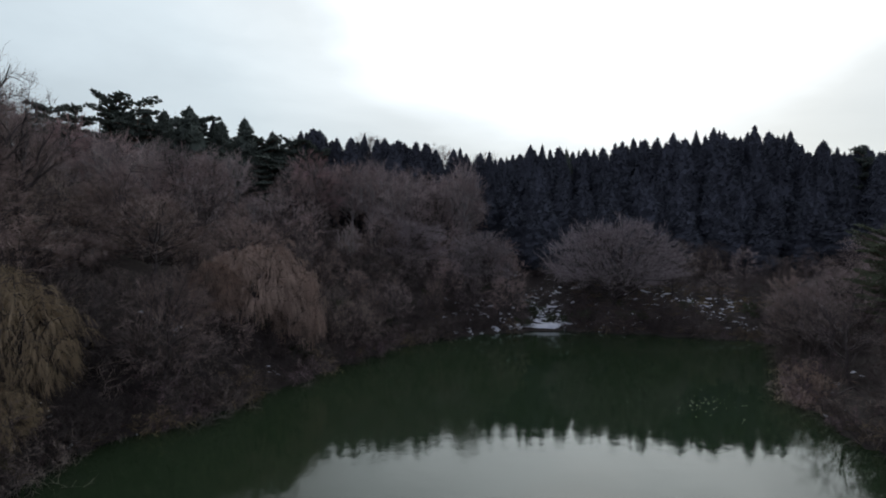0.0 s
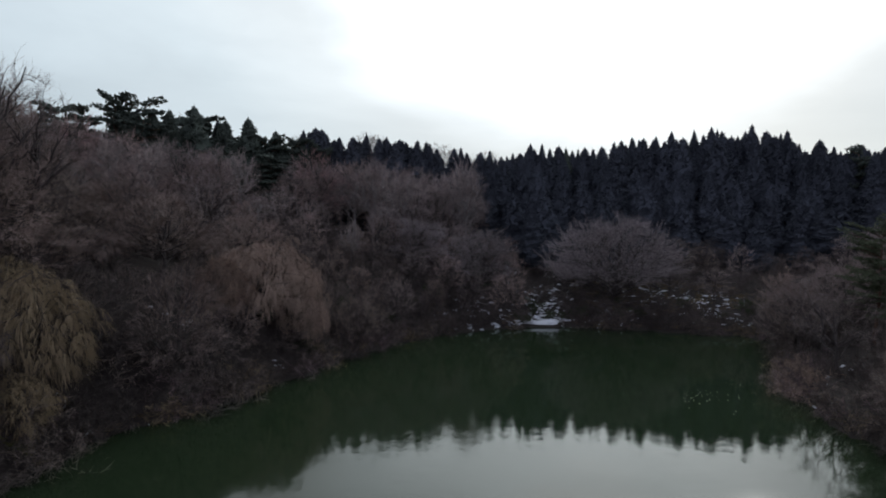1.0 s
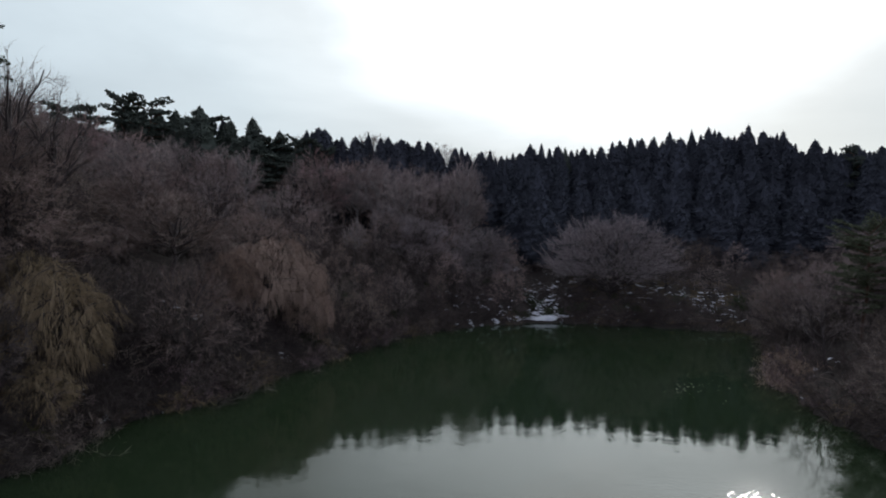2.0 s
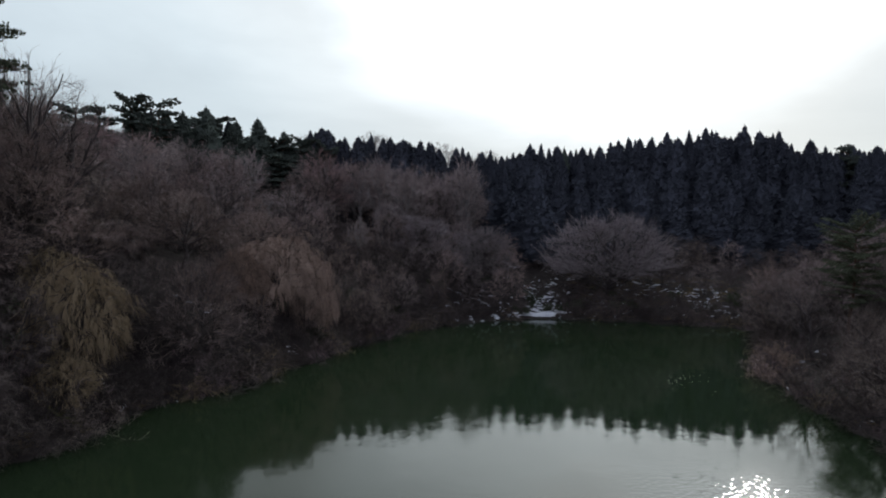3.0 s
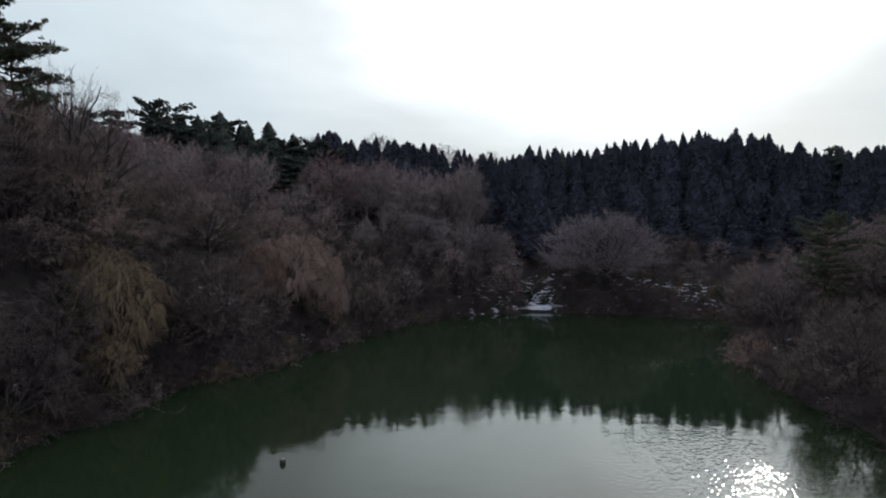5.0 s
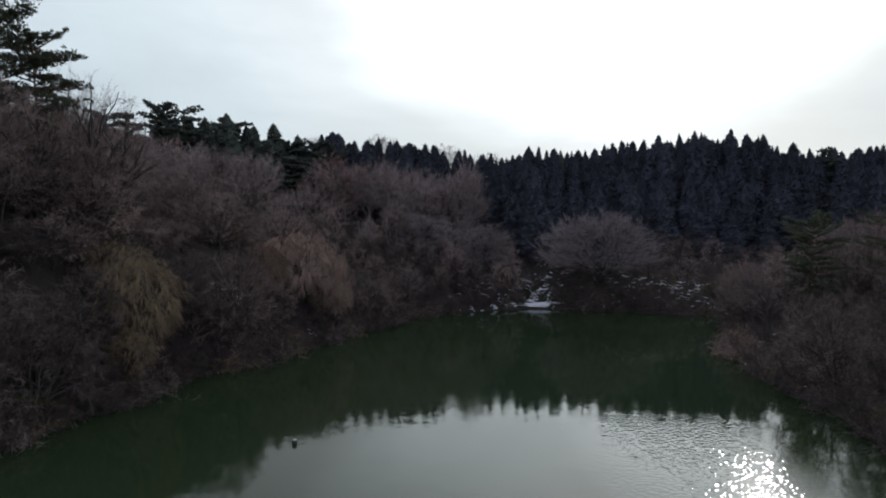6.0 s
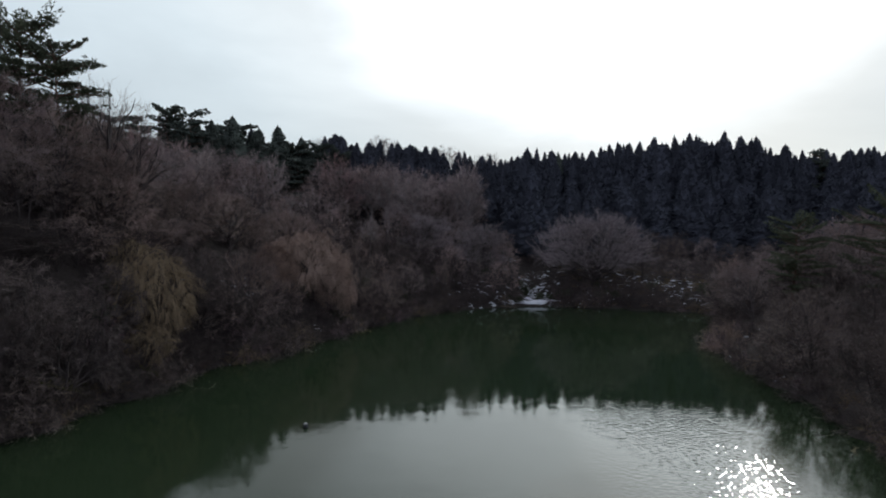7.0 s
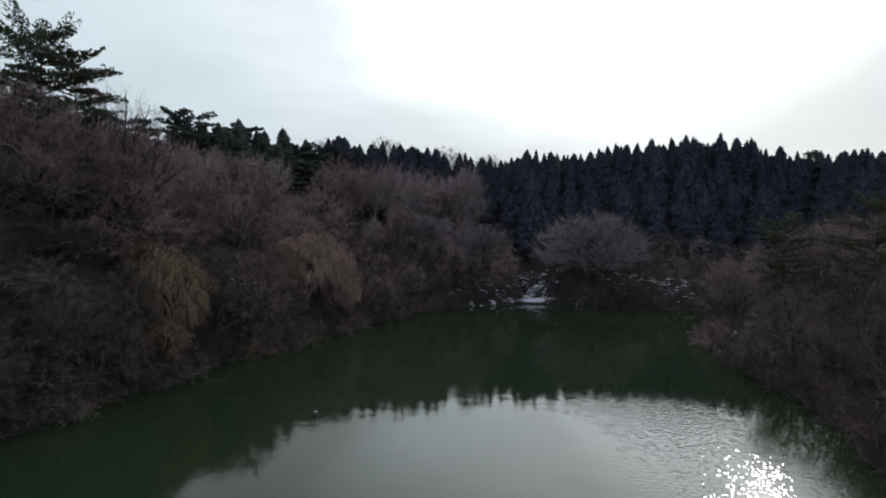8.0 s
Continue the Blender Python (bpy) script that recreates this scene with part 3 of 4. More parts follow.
def sow(kinds, count, box, gap, sizes, keep, group, seed, lean_in=0.0, weights=None, taken=PLACED, canopy=None):
    """Scatter kinds over box (x0, y0, x1, y1) wherever keep(x, y, metres from the water) allows."""
    rng = random.Random(seed)
    n = 0
    for _ in range(count * 30):
        if n >= count:
            break
        x, y = rng.uniform(box[0], box[2]), rng.uniform(box[1], box[3])
        d = float(shore_distance(x, y)[0])
        if d < 0.2 or not keep(x, y, d) or not clear(taken, x, y, gap):
            continue
        lean = (0.0, 0.0)
        if lean_in and d < 7:
            e = 0.5
            gx = float(shore_distance(x + e, y)[0]) - d
            gy = float(shore_distance(x, y + e)[0]) - d
            k = lean_in * rng.uniform(0.4, 1.2) / e
            lean = (gy * k, -gx * k)
        kind, size = rng.choices(kinds, weights)[0], rng.uniform(*sizes)
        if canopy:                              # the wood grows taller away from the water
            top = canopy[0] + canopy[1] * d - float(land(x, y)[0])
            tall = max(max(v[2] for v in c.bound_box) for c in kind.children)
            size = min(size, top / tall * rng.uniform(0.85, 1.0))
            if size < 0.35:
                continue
        stand(kind, x, y, size, rng.uniform(0, 360), lean, 0.12, gap, rng.uniform(0.85, 1.15), group, taken=taken)
        n += 1
    return n


def thicket(name, label, kinds, count, box, gap, sizes, keep, seed, mat=SHADED_BRAMBLE):
    """Brush too tangled to tell apart, joined into one mesh."""
    r = random.Random(seed)
    taken, verts, faces, base = [], [], [], 0
    for _ in range(count * 30):
        if len(taken) >= count:
            break
        x, y = r.uniform(box[0], box[2]), r.uniform(box[1], box[3])
        d = float(shore_distance(x, y)[0])
        if not keep(x, y, d) or not clear(taken, x, y, gap):
            continue
        taken.append((x, y, gap))
        q, turn = r.uniform(*sizes), r.uniform(0, 6.28)
        ca, sa, z = math.cos(turn) * q, math.sin(turn) * q, float(land(x, y)[0])
        v, f = r.choice(kinds)
        verts.append(np.stack([v[:, 0] * ca - v[:, 1] * sa + x, v[:, 0] * sa + v[:, 1] * ca + y, v[:, 2] * q + z], -1))
        faces += (f + base).tolist()
        base += len(v)
    me = bpy.data.meshes.new(name)
    me.from_pydata(np.concatenate(verts).tolist(), [], faces)
    me.materials.append(mat)
    return tagged(new(name, me), label, "undergrowth", kind="stuff")


def brush_shape(ob):
    """Vertices and triangles of a shrub's crown."""
    me = [c for c in ob.children if c.name.startswith("crown")][0].data
    v = np.array([tuple(q.co) for q in me.vertices])
    return v, np.array([tuple(p.vertices) for p in me.polygons])


def in_view(x, y):
    """The wedge of country that the flight looks over."""
    return x > -0.80 * (y + 24) - 6 and x < 0.80 * (y + 24) + 6


GREY = "leafless grey-brown broadleaf tree with fine bare twigs on a steep bank"
near_kinds = [
    bare_tree(11, 13.0, 10.5, (15, 7, 6, 5), TWIG, GREY, first=0.2),
    bare_tree(12, 12.0, 11.0, (15, 7, 6, 5), TWIG_GREY, GREY, stems=2, first=0.16),
    bare_tree(13, 14.0, 8.5, (15, 7, 6, 5), TWIG, "tall slender leafless tree with upswept grey-brown branches", first=0.3, base=0.3, belly=0.55),
    bare_tree(14, 10.5, 10.5, (15, 7, 6, 5), TWIG, "leafless many-stemmed tree with arching brown branches", stems=3, first=0.14, base=0.06, belly=0.36, droop=0.2),
]
airy = bare_tree(15, 15.0, 8.5, (13, 6, 5, 4), TWIG_GREY, "airy leafless tree with thin upswept twigs against the sky", first=0.3, base=0.34, belly=0.6, thick=0.013, twig=0.8, lobed=0.3, stout=1.7, fan=0.8)
dark_kinds = [
    bare_tree(16, 12.0, 10.5, (15, 7, 6, 5), TWIG_BROWN, "leafless dark brown tree crowding the steep bank", first=0.16, stems=2, base=0.08),
    bare_tree(17, 11.0, 10.0, (15, 7, 6, 5), SHADED_TWIG, "leafless tree with tangled arching twigs darkened for shade on the steep bank", first=0.14, stems=3, base=0.05, belly=0.36, droop=0.3),
]
far_kinds = [
    bare_tree(21, 13.5, 9.5, (12, 6, 5, 4), HAZED_HILL_GREY, "leafless grey tree on the wooded hillside", thick=0.025, twig=1.1, base=0.22),
    bare_tree(22, 12.5, 10.5, (12, 6, 5, 4), HAZED_HILL_TWIG, "leafless brown tree on the wooded hillside", thick=0.025, twig=1.1, stems=2, first=0.2),
    bare_tree(23, 15.0, 8.5, (12, 6, 5, 4), HAZED_HILL_GREY, "tall leafless tree with a pale straight trunk on the hillside", thick=0.025, twig=1.1, first=0.35, base=0.36, belly=0.6, bark=PALE_BARK),
    bare_tree(24, 13.0, 10.5, (13, 6, 5, 5), HAZED_HILL_RED, "leafless reddish-brown tree on the wooded hillside", thick=0.025, twig=1.1, first=0.2, base=0.2),
]
sapling_kinds = [
    bare_tree(26, 6.0, 6.0, (9, 5, 5, 4), TWIG_BROWN, "slender leafless sapling with arching brown twigs", stems=3, first=0.1, base=0.04, belly=0.4, twig=0.7, thick=0.015, name="young_tree"),
    bare_tree(27, 7.0, 5.5, (9, 5, 5, 4), SHADED_TWIG, "slender leafless sapling on the slope, twigs darkened for shade", stems=2, first=0.12, base=0.08, belly=0.45, twig=0.7, thick=0.015, name="young_tree"),
    bare_tree(28, 5.5, 6.5, (9, 5, 5, 4), SHADED_TWIG, "low leafless sapling arching over the slope, twigs darkened for shade", stems=3, first=0.1, base=0.02, belly=0.36, droop=0.35, twig=0.8, thick=0.016, name="young_tree"),
]
# dark green cedars, with bluish haze painted into their foliage
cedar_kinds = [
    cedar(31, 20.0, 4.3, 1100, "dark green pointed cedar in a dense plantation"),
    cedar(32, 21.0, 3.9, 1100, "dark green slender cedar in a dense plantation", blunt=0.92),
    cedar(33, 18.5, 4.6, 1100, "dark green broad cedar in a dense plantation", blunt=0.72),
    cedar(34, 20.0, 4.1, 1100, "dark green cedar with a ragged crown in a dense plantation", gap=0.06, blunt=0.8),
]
pine_far = [
    pine(41, 14.0, 7.5, 22, 19, "dark green red pine with layered crown on the ridge", first=0.22, thick=1.5, solid=True),
    cedar(35, 14.0, 2.7, 700, "dark green narrow conifer with a tufted top on the ridge", gap=0.1, blunt=0.55, ragged=0.95, mat=RIDGE_PINE, name="conifer"),
    pine(43, 13.0, 8.0, 22, 19, "dark green spreading red pine on the ridge", first=0.28, thick=1.5, solid=True),
]
pine_near = pine(44, 18.0, 12.0, 36, 32, "tall red pine with flat needle pads above the bank", first=0.30, thick=1.15)
pine_near_b = pine(45, 17.0, 11.0, 36, 32, "tall red pine with drooping layered limbs above the bank", first=0.28, thick=1.15)
shrubs = [
    shrub(51, 3.4, 4.6, 16, SHADED_BRUSH, "leafless tangled brown shrub at the water's edge"),
    shrub(52, 4.4, 5.0, 18, TWIG_BROWN, "leafless brown thicket at the water's edge", arch=0.5),
    shrub(53, 2.4, 4.0, 16, TWIG_OLIVE, "straw-coloured dry brush overhanging the water", arch=0.8),
    shrub(54, 2.8, 4.2, 16, TWIG_RED, "leafless reddish shrub at the water's edge", arch=0.4),
]
rust_shrub = shrub(56, 2.6, 4.6, 18, TWIG_RUST, "rust-brown leafless shrub spreading over the water", arch=0.7)
green_shrub = shrub(55, 2.2, 3.0, 9, TWIG, "low dark evergreen shrub on the bank", "evergreen_shrub", leafy=LEAF)
prototypes = sapling_kinds + dark_kinds + [airy] + near_kinds + far_kinds + cedar_kinds + pine_far + [pine_near, pine_near_b] + shrubs + [green_shrub, rust_shrub]

# trees that stand out
def top_to(kind, x, y, top, turn=0.0, wide=1.0, **more):
    """Stand a copy at (x, y), scaled so that its crown reaches the height top above the water."""
    tall = max(max(v[2] for v in c.bound_box) for c in kind.children)
    size = (top - float(land(x, y)[0])) / tall
    return stand(kind, x, y, size, turn, wide=wide / size, **more)


round_tree = bare_tree(61, 12.0, 20.5, (44, 9, 7, 6), TWIG_PALE, "wide dome-shaped leafless grey tree on the far shore", first=0.2, base=0.30, belly=0.42, twig=0.8, thick=0.021, lobed=0.2, name="round_tree", stout=1.5, fan=0.85)
top_to(round_tree, 25.0, 86.0, 17.2, gap=8, wide=1.04)
gully_dome = bare_tree(64, 12.0, 11.5, (24, 8, 6, 6), TWIG_PALE, "rounded leafless grey-brown tree beside the stream", first=0.16, base=0.10, belly=0.34, thick=0.022, lobed=0.15, name="round_tree", stout=1.2)
top_to(gully_dome, 5.8, 88.5, 14.6, gap=5)
top_to(gully_dome, -4.5, 91.0, 16.2, 120, 0.95, gap=5, label="rounded leafless grey-brown tree above the stream bank")
rusty = bare_tree(62, 11.0, 12.0, (30, 8, 7, 6), TWIG_RUST, "drooping rust-brown willow-like tree leaning over the pond", first=0.2, base=0.04, belly=0.45, droop=0.85, twig=1.5, thick=0.02, lobed=0.22, name="weeping_tree")
top_to(rusty, -18.6, 59.4, 13.6, gap=7, wide=0.98)
top_to(rusty, -15.0, 60.2, 11.2, 120, 0.5, gap=2)
top_to(rusty, -21.5, 55.6, 12.0, 240, 0.55, gap=2)
draped = bare_tree(65, 12.0, 8.0, (20, 7, 6, 5), TWIG, "leafless tree draped with hanging brown vines", first=0.2, base=0.04, belly=0.5, droop=0.8, twig=1.6, thick=0.022, name="weeping_tree")
top_to(draped, -14.6, 91.0, 13.2, 0, 1.0, gap=4)
top_to(draped, -30.5, 47.2, 15.2, 100, 1.05, gap=4)
olive = bare_tree(63, 10.0, 8.2, (26, 7, 6, 6), TWIG_OLIVE, "drooping olive-yellow willow hung with dry vines at the bank", first=0.12, base=0.02, belly=0.46, droop=0.7, twig=1.1, thick=0.018, lobed=0.3, name="weeping_tree")
top_to(olive, -27.3, 37.4, 12.6, gap=5, wide=0.95)
top_to(olive, -30.6, 39.6, 13.0, 70, 0.6, gap=2)
top_to(olive, -26.4, 34.6, 6.0, 200, 0.55, gap=2)
top_to(dark_kinds[1], -35.5, 24.0, 11.5, 130, gap=5)
bank_tree = bare_tree(66, 12.5, 11.0, (22, 8, 6, 6), TWIG, "large rounded leafless tree with a dark straight trunk", first=0.3, base=0.24, belly=0.5, thick=0.019, lobed=0.2, stout=1.2)
top_to(bank_tree, -26.6, 54.0, 18.4, gap=5)
top_to(bank_tree, -31.8, 57.5, 20.0, 140, gap=4, wide=0.9, group="bare trees on the slope")
top_to(bank_tree, -22.5, 66.0, 16.5, 250, gap=4, wide=0.8, group="bare trees on the slope")
for n, (x, y, top) in enumerate(((-40.5, 80.5, 27.2), (-36.2, 80.0, 27.0), (-32.0, 79.0, 24.6), (-44.5, 79.0, 27.0), (-30.0, 72.0, 22.0), (-36.0, 70.0, 23.4), (-28.0, 88.0, 20.0), (-23.5, 84.0, 20.5), (-10.8, 104.0, 24.5), (-6.0, 106.0, 24.8), (-1.0, 107.0, 24.6), (3.6, 108.0, 24.2), (-15.6, 101.0, 25.0))):
    top_to(far_kinds[(2, 0, 1)[n % 3]], x, y, top, 83 * n, 0.95, gap=3.5, group="bare trees on the hillside")
for n, (x, y, top) in enumerate(((-33.2, 41.2, 20.0), (-36.4, 38.4, 22.0), (-31.6, 44.0, 15.8), (-34.0, 36.4, 15.4), (-38.5, 35.5, 22.0), (-35.6, 32.8, 13.4), (-31.2, 49.8, 17.4), (-41.5, 33.5, 19.5), (-38.6, 30.0, 14.6), (-37.2, 41.5, 25.0), (-39.6, 38.8, 25.4), (-35.0, 42.4, 22.6), (-41.8, 41.0, 26.6), (-43.5, 37.0, 26.0))):
    top_to((near_kinds[3], near_kinds[1], near_kinds[0])[n % 3] if y > 34 else dark_kinds[1], x, y, top, 67 * n, 0.8, gap=3, group="bare trees on the slope")
for n, (x, y, top) in enumerate(((-29.6, 112.0, 31.2), (-32.6, 110.5, 31.6), (-27.0, 114.0, 30.6), (-30.8, 107.5, 27.6), (-28.2, 109.0, 27.8))):
    top_to(pine_far[(0, 2, 1)[n % 3]], x, y, top, 50 * n, 1.0, gap=2.5, group="pines on the ridge")
top_to(far_kinds[3], -22.3, 102.5, 29.0, 40, gap=5, wide=1.1)
stand(pine_near, -43.0, 42.5, 1.05, 20, gap=4, wide=0.9)
stand(pine_near_b, -38.6, 42.0, 1.0, 200, gap=4, wide=0.88)
stand(pine_near, -49.0, 40.0, 0.98, 120, gap=4)
top_to(airy, -35.2, 44.4, 30.6, 0, 1.1, gap=3)
top_to(airy, -33.6, 47.4, 27.4, 150, 1.0, gap=3)
top_to(airy, -39.5, 48.5, 30.5, 60, 1.0, gap=3)
stand(pine_near_b, 41.3, 55.0, 0.72, 80, gap=6)
stand(pine_near, 45.5, 44.0, 0.75, 250, gap=4)
crooked = bare_tree(67, 9.0, 9.5, (9, 5, 5, 4), TWIG_GREY, "crooked leafless tree with a dark forked trunk leaning over the water", first=0.25, base=0.34, belly=0.62, thick=0.013, twig=0.7, lobed=0.35, stout=2.0)
top_to(crooked, 34.2, 49.3, 9.8, 60, 0.72, gap=4, lean=(3, -7))
top_to(crooked, 37.6, 56.4, 9.4, 160, 0.9, gap=4, group="bare trees on the low bank")
top_to(near_kinds[0], 54.5, 64.0, 16.4, 20, 1.0, gap=4, group="bare trees on the low bank")
top_to(near_kinds[1], 49.5, 60.0, 13.0, 90, 0.9, gap=4, group="bare trees on the low bank")
top_to(dark_kinds[0], 58.5, 58.0, 17.0, 200, 1.0, gap=4, group="bare trees on the low bank")
top_to(near_kinds[1], 62.0, 70.0, 17.0, 300, 1.0, gap=4, group="bare trees on the low bank")
top_to(far_kinds[2], 67.8, 88.0, 15.9, 0, 0.6, gap=3, label="tall pale dead tree standing above the low bank")
top_to(far_kinds[0], 39.2, 84.0, 8.6, 0, 0.55, gap=3, group="bare trees on the terrace")
for x, y, s, k in ((-49.5, 97, 1.0, 2), (-53, 96, 0.95, 0), (-46, 98, 0.88, 1), (-42.5, 101, 0.9, 0), (-39, 104, 0.85, 1), (-35.7, 108.7, 0.95, 1), (-32, 111, 0.85, 2), (-28, 116, 0.8, 0), (-65, 98, 0.9, 2), (-60, 99, 0.85, 0), (-25, 118, 0.75, 1), (-51, 102, 0.85, 1), (-56, 101, 0.8, 1), (-44.5, 104, 0.78, 2), (-40.5, 107, 0.8, 1), (-37.5, 111, 0.75, 0), (-33.5, 114, 0.72, 1), (-30, 118, 0.7, 1), (-21, 121, 0.68, 1)):
    broad = x < -47 or -30 < x < -27
    stand(pine_far[k if broad and k != 1 else 1], x, y, s * (1.12 if x < -45 else 1.26), 57 * x, gap=3, wide=1.0 if broad else 0.85 + 0.25 * math.sin(x) ** 2, group="pines on the ridge" if broad else "conifers on the ridge")

for n in range(10):
    x = -57 + 2.4 * n
    y = 91.5 + max(0, x + 50) * 0.5 + 1.2 * math.sin(2.3 * n)
    stand(far_kinds[n % 3], x, y, (29.2 - 0.16 * max(0, x + 50) + 0.8 * math.sin(4.1 * n) - float(land(x, y)[0])) / (13.5, 12.5, 15.0)[n % 3], 77 * n, gap=2.5, wide=1.15, group="bare trees on the hillside")
rng = random.Random(73)
for n in range(16):
    x = -57 + 2.1 * n + rng.uniform(-0.6, 0.6)
    y = 104.5 + max(0, x + 50) * 0.55 + rng.uniform(-1, 1)
    if n % 3 == 1:
        stand(cedar_kinds[n % 4], x, y, rng.uniform(0.62, 0.74), 41 * n, gap=2, wide=1.1, group="conifers on the ridge")
    else:
        stand(pine_far[n % 3], x, y, rng.uniform(0.82, 1.02), 41 * n, gap=2, wide=1.15, group="pines on the ridge")
for n, (x, y, q) in enumerate(((-36.5, 38.5, 0.95), (-40.0, 37.0, 0.95), (-42.8, 39.0, 0.92), (-46.0, 37.5, 0.95), (-38.0, 45.0, 0.9), (-48.5, 43.5, 0.9), (-34.0, 42.0, 0.9))):
    stand((near_kinds + dark_kinds)[n % 6], x, y, q, 71 * n, gap=3, group="bare trees on the slope")

# cedar ridge: tops of the skyline, x and height above the water
RIDGE = ((13.9, 29.4), (10.5, 28.2), (18.2, 31.6), (21.0, 30.2), (24.3, 30.8), (28.2, 30.6), (32, 30.5), (36, 31.6), (40.8, 33.5), (45, 32.6), (48.5, 34.0), (52.8, 33.7),
               (57, 35.0), (59.5, 33.5), (62.3, 33.7), (65.2, 34.6), (69, 34.1), (73, 33.7), (75, 31.0), (79, 31.2), (84.5, 30.6), (89, 30.6), (94, 31.0), (100, 31.5), (106, 31.0))
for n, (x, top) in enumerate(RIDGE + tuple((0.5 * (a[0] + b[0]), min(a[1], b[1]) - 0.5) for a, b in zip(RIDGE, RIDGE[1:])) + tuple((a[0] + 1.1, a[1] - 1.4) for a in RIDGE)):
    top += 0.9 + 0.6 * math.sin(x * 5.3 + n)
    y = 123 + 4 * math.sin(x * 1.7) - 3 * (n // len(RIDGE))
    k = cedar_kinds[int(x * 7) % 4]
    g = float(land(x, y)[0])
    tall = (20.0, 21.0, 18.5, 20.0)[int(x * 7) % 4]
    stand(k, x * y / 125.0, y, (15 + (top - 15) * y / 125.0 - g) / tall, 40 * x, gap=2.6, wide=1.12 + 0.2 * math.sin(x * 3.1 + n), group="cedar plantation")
for n, (x, y, top) in enumerate(((11.3, 111.5, 27.0), (14.6, 113.5, 28.4), (12.8, 107.5, 20.5), (17.8, 110.0, 26.0), (21.5, 107.0, 23.5))):
    top_to(cedar_kinds[(3, 0, 2)[n % 3]], x, y, top, 70 * n, 1.05, gap=3, group="cedar plantation")
top_to(cedar_kinds[1], 19.6, 120.5, 31.2, 15, 1.1, gap=2, group="cedar plantation")
top_to(pine_far[1], 25.2, 120.5, 30.6, 40, 0.75, gap=2, group="cedar plantation", label="dark thin conifer with a sparse tufted crown")
top_to(pine_far[0], 85.0, 119.0, 31.0, 80, 0.8, gap=2, group="pines on the ridge")
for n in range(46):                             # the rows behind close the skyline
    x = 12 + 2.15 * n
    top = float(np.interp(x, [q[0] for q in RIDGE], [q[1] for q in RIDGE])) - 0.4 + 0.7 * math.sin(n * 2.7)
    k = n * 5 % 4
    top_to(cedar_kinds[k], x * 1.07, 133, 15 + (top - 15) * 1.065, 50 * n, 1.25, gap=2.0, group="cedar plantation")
rng = random.Random(71)
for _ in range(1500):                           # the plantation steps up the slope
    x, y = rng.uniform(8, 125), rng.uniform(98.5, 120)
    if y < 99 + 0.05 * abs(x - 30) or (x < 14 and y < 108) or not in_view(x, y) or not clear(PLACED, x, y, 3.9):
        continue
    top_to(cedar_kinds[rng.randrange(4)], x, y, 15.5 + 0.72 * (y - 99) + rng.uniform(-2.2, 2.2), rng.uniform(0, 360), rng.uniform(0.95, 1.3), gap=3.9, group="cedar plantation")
rng = random.Random(72)
for n in range(40):
    x, y = rng.uniform(-30, 13), rng.uniform(115, 128)
    top = 31.0 - 0.13 * x + rng.uniform(-1.8, 0.6) + (y - 120) * 0.12
    k = rng.randrange(4)
    stand(cedar_kinds[k], x, y, (top - float(land(x, y)[0])) / (20.0, 21.0, 18.5, 20.0)[k], rng.uniform(0, 360), gap=2.6, wide=rng.uniform(1.1, 1.4), group="conifers on the far ridge")
for x, top in ((-38.5, 40.4), (-21.5, 41.0), (-18.0, 40.0), (-3.0, 38.0), (0.5, 37.4), (12.5, 35.6), (9.0, 34.8), (-42.0, 39.5)):
    stand(far_kinds[0], x, 165, (top - float(land(x, 165)[0])) / 13.5, 33 * x, gap=4, wide=1.05, group="bare trees on the far ridge")

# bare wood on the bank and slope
# the nearest slope gets only trees with shade put into their twig colour
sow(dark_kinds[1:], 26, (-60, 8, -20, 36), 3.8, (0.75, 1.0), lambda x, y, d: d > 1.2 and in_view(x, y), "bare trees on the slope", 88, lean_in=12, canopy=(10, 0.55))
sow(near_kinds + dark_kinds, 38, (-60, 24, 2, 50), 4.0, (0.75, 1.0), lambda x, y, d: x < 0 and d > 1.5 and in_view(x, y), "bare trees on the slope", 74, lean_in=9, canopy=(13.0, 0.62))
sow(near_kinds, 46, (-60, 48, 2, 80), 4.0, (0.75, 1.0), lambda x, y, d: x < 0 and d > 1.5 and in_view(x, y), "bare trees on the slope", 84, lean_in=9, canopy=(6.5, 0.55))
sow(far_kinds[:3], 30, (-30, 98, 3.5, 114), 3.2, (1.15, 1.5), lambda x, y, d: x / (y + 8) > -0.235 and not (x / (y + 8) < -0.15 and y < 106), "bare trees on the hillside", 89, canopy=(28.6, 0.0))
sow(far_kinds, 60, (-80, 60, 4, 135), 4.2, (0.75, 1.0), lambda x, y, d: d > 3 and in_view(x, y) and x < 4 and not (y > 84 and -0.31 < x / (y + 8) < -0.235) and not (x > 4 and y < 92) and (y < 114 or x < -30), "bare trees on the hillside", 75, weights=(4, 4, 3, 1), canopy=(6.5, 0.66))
sow(near_kinds[:2], 20, (24, 44, 75, 74), 4.4, (0.55, 0.88), lambda x, y, d: x > 20 and d > 1.5 and in_view(x, y) and not (30 < x < 46 and y < 57), "bare trees on the low bank", 76, lean_in=16)
sow(dark_kinds, 15, (24, 5, 75, 44), 4.4, (0.5, 0.8), lambda x, y, d: x > 20 and d > 1.5 and in_view(x, y) and not (30 < x < 46 and y > 36), "bare trees on the low bank", 101, lean_in=16)
sow(far_kinds[:2], 10, (-4, 80, 10.5, 97), 3.2, (0.45, 0.65), lambda x, y, d: d > 1.5, "bare trees on the far shore", 94)
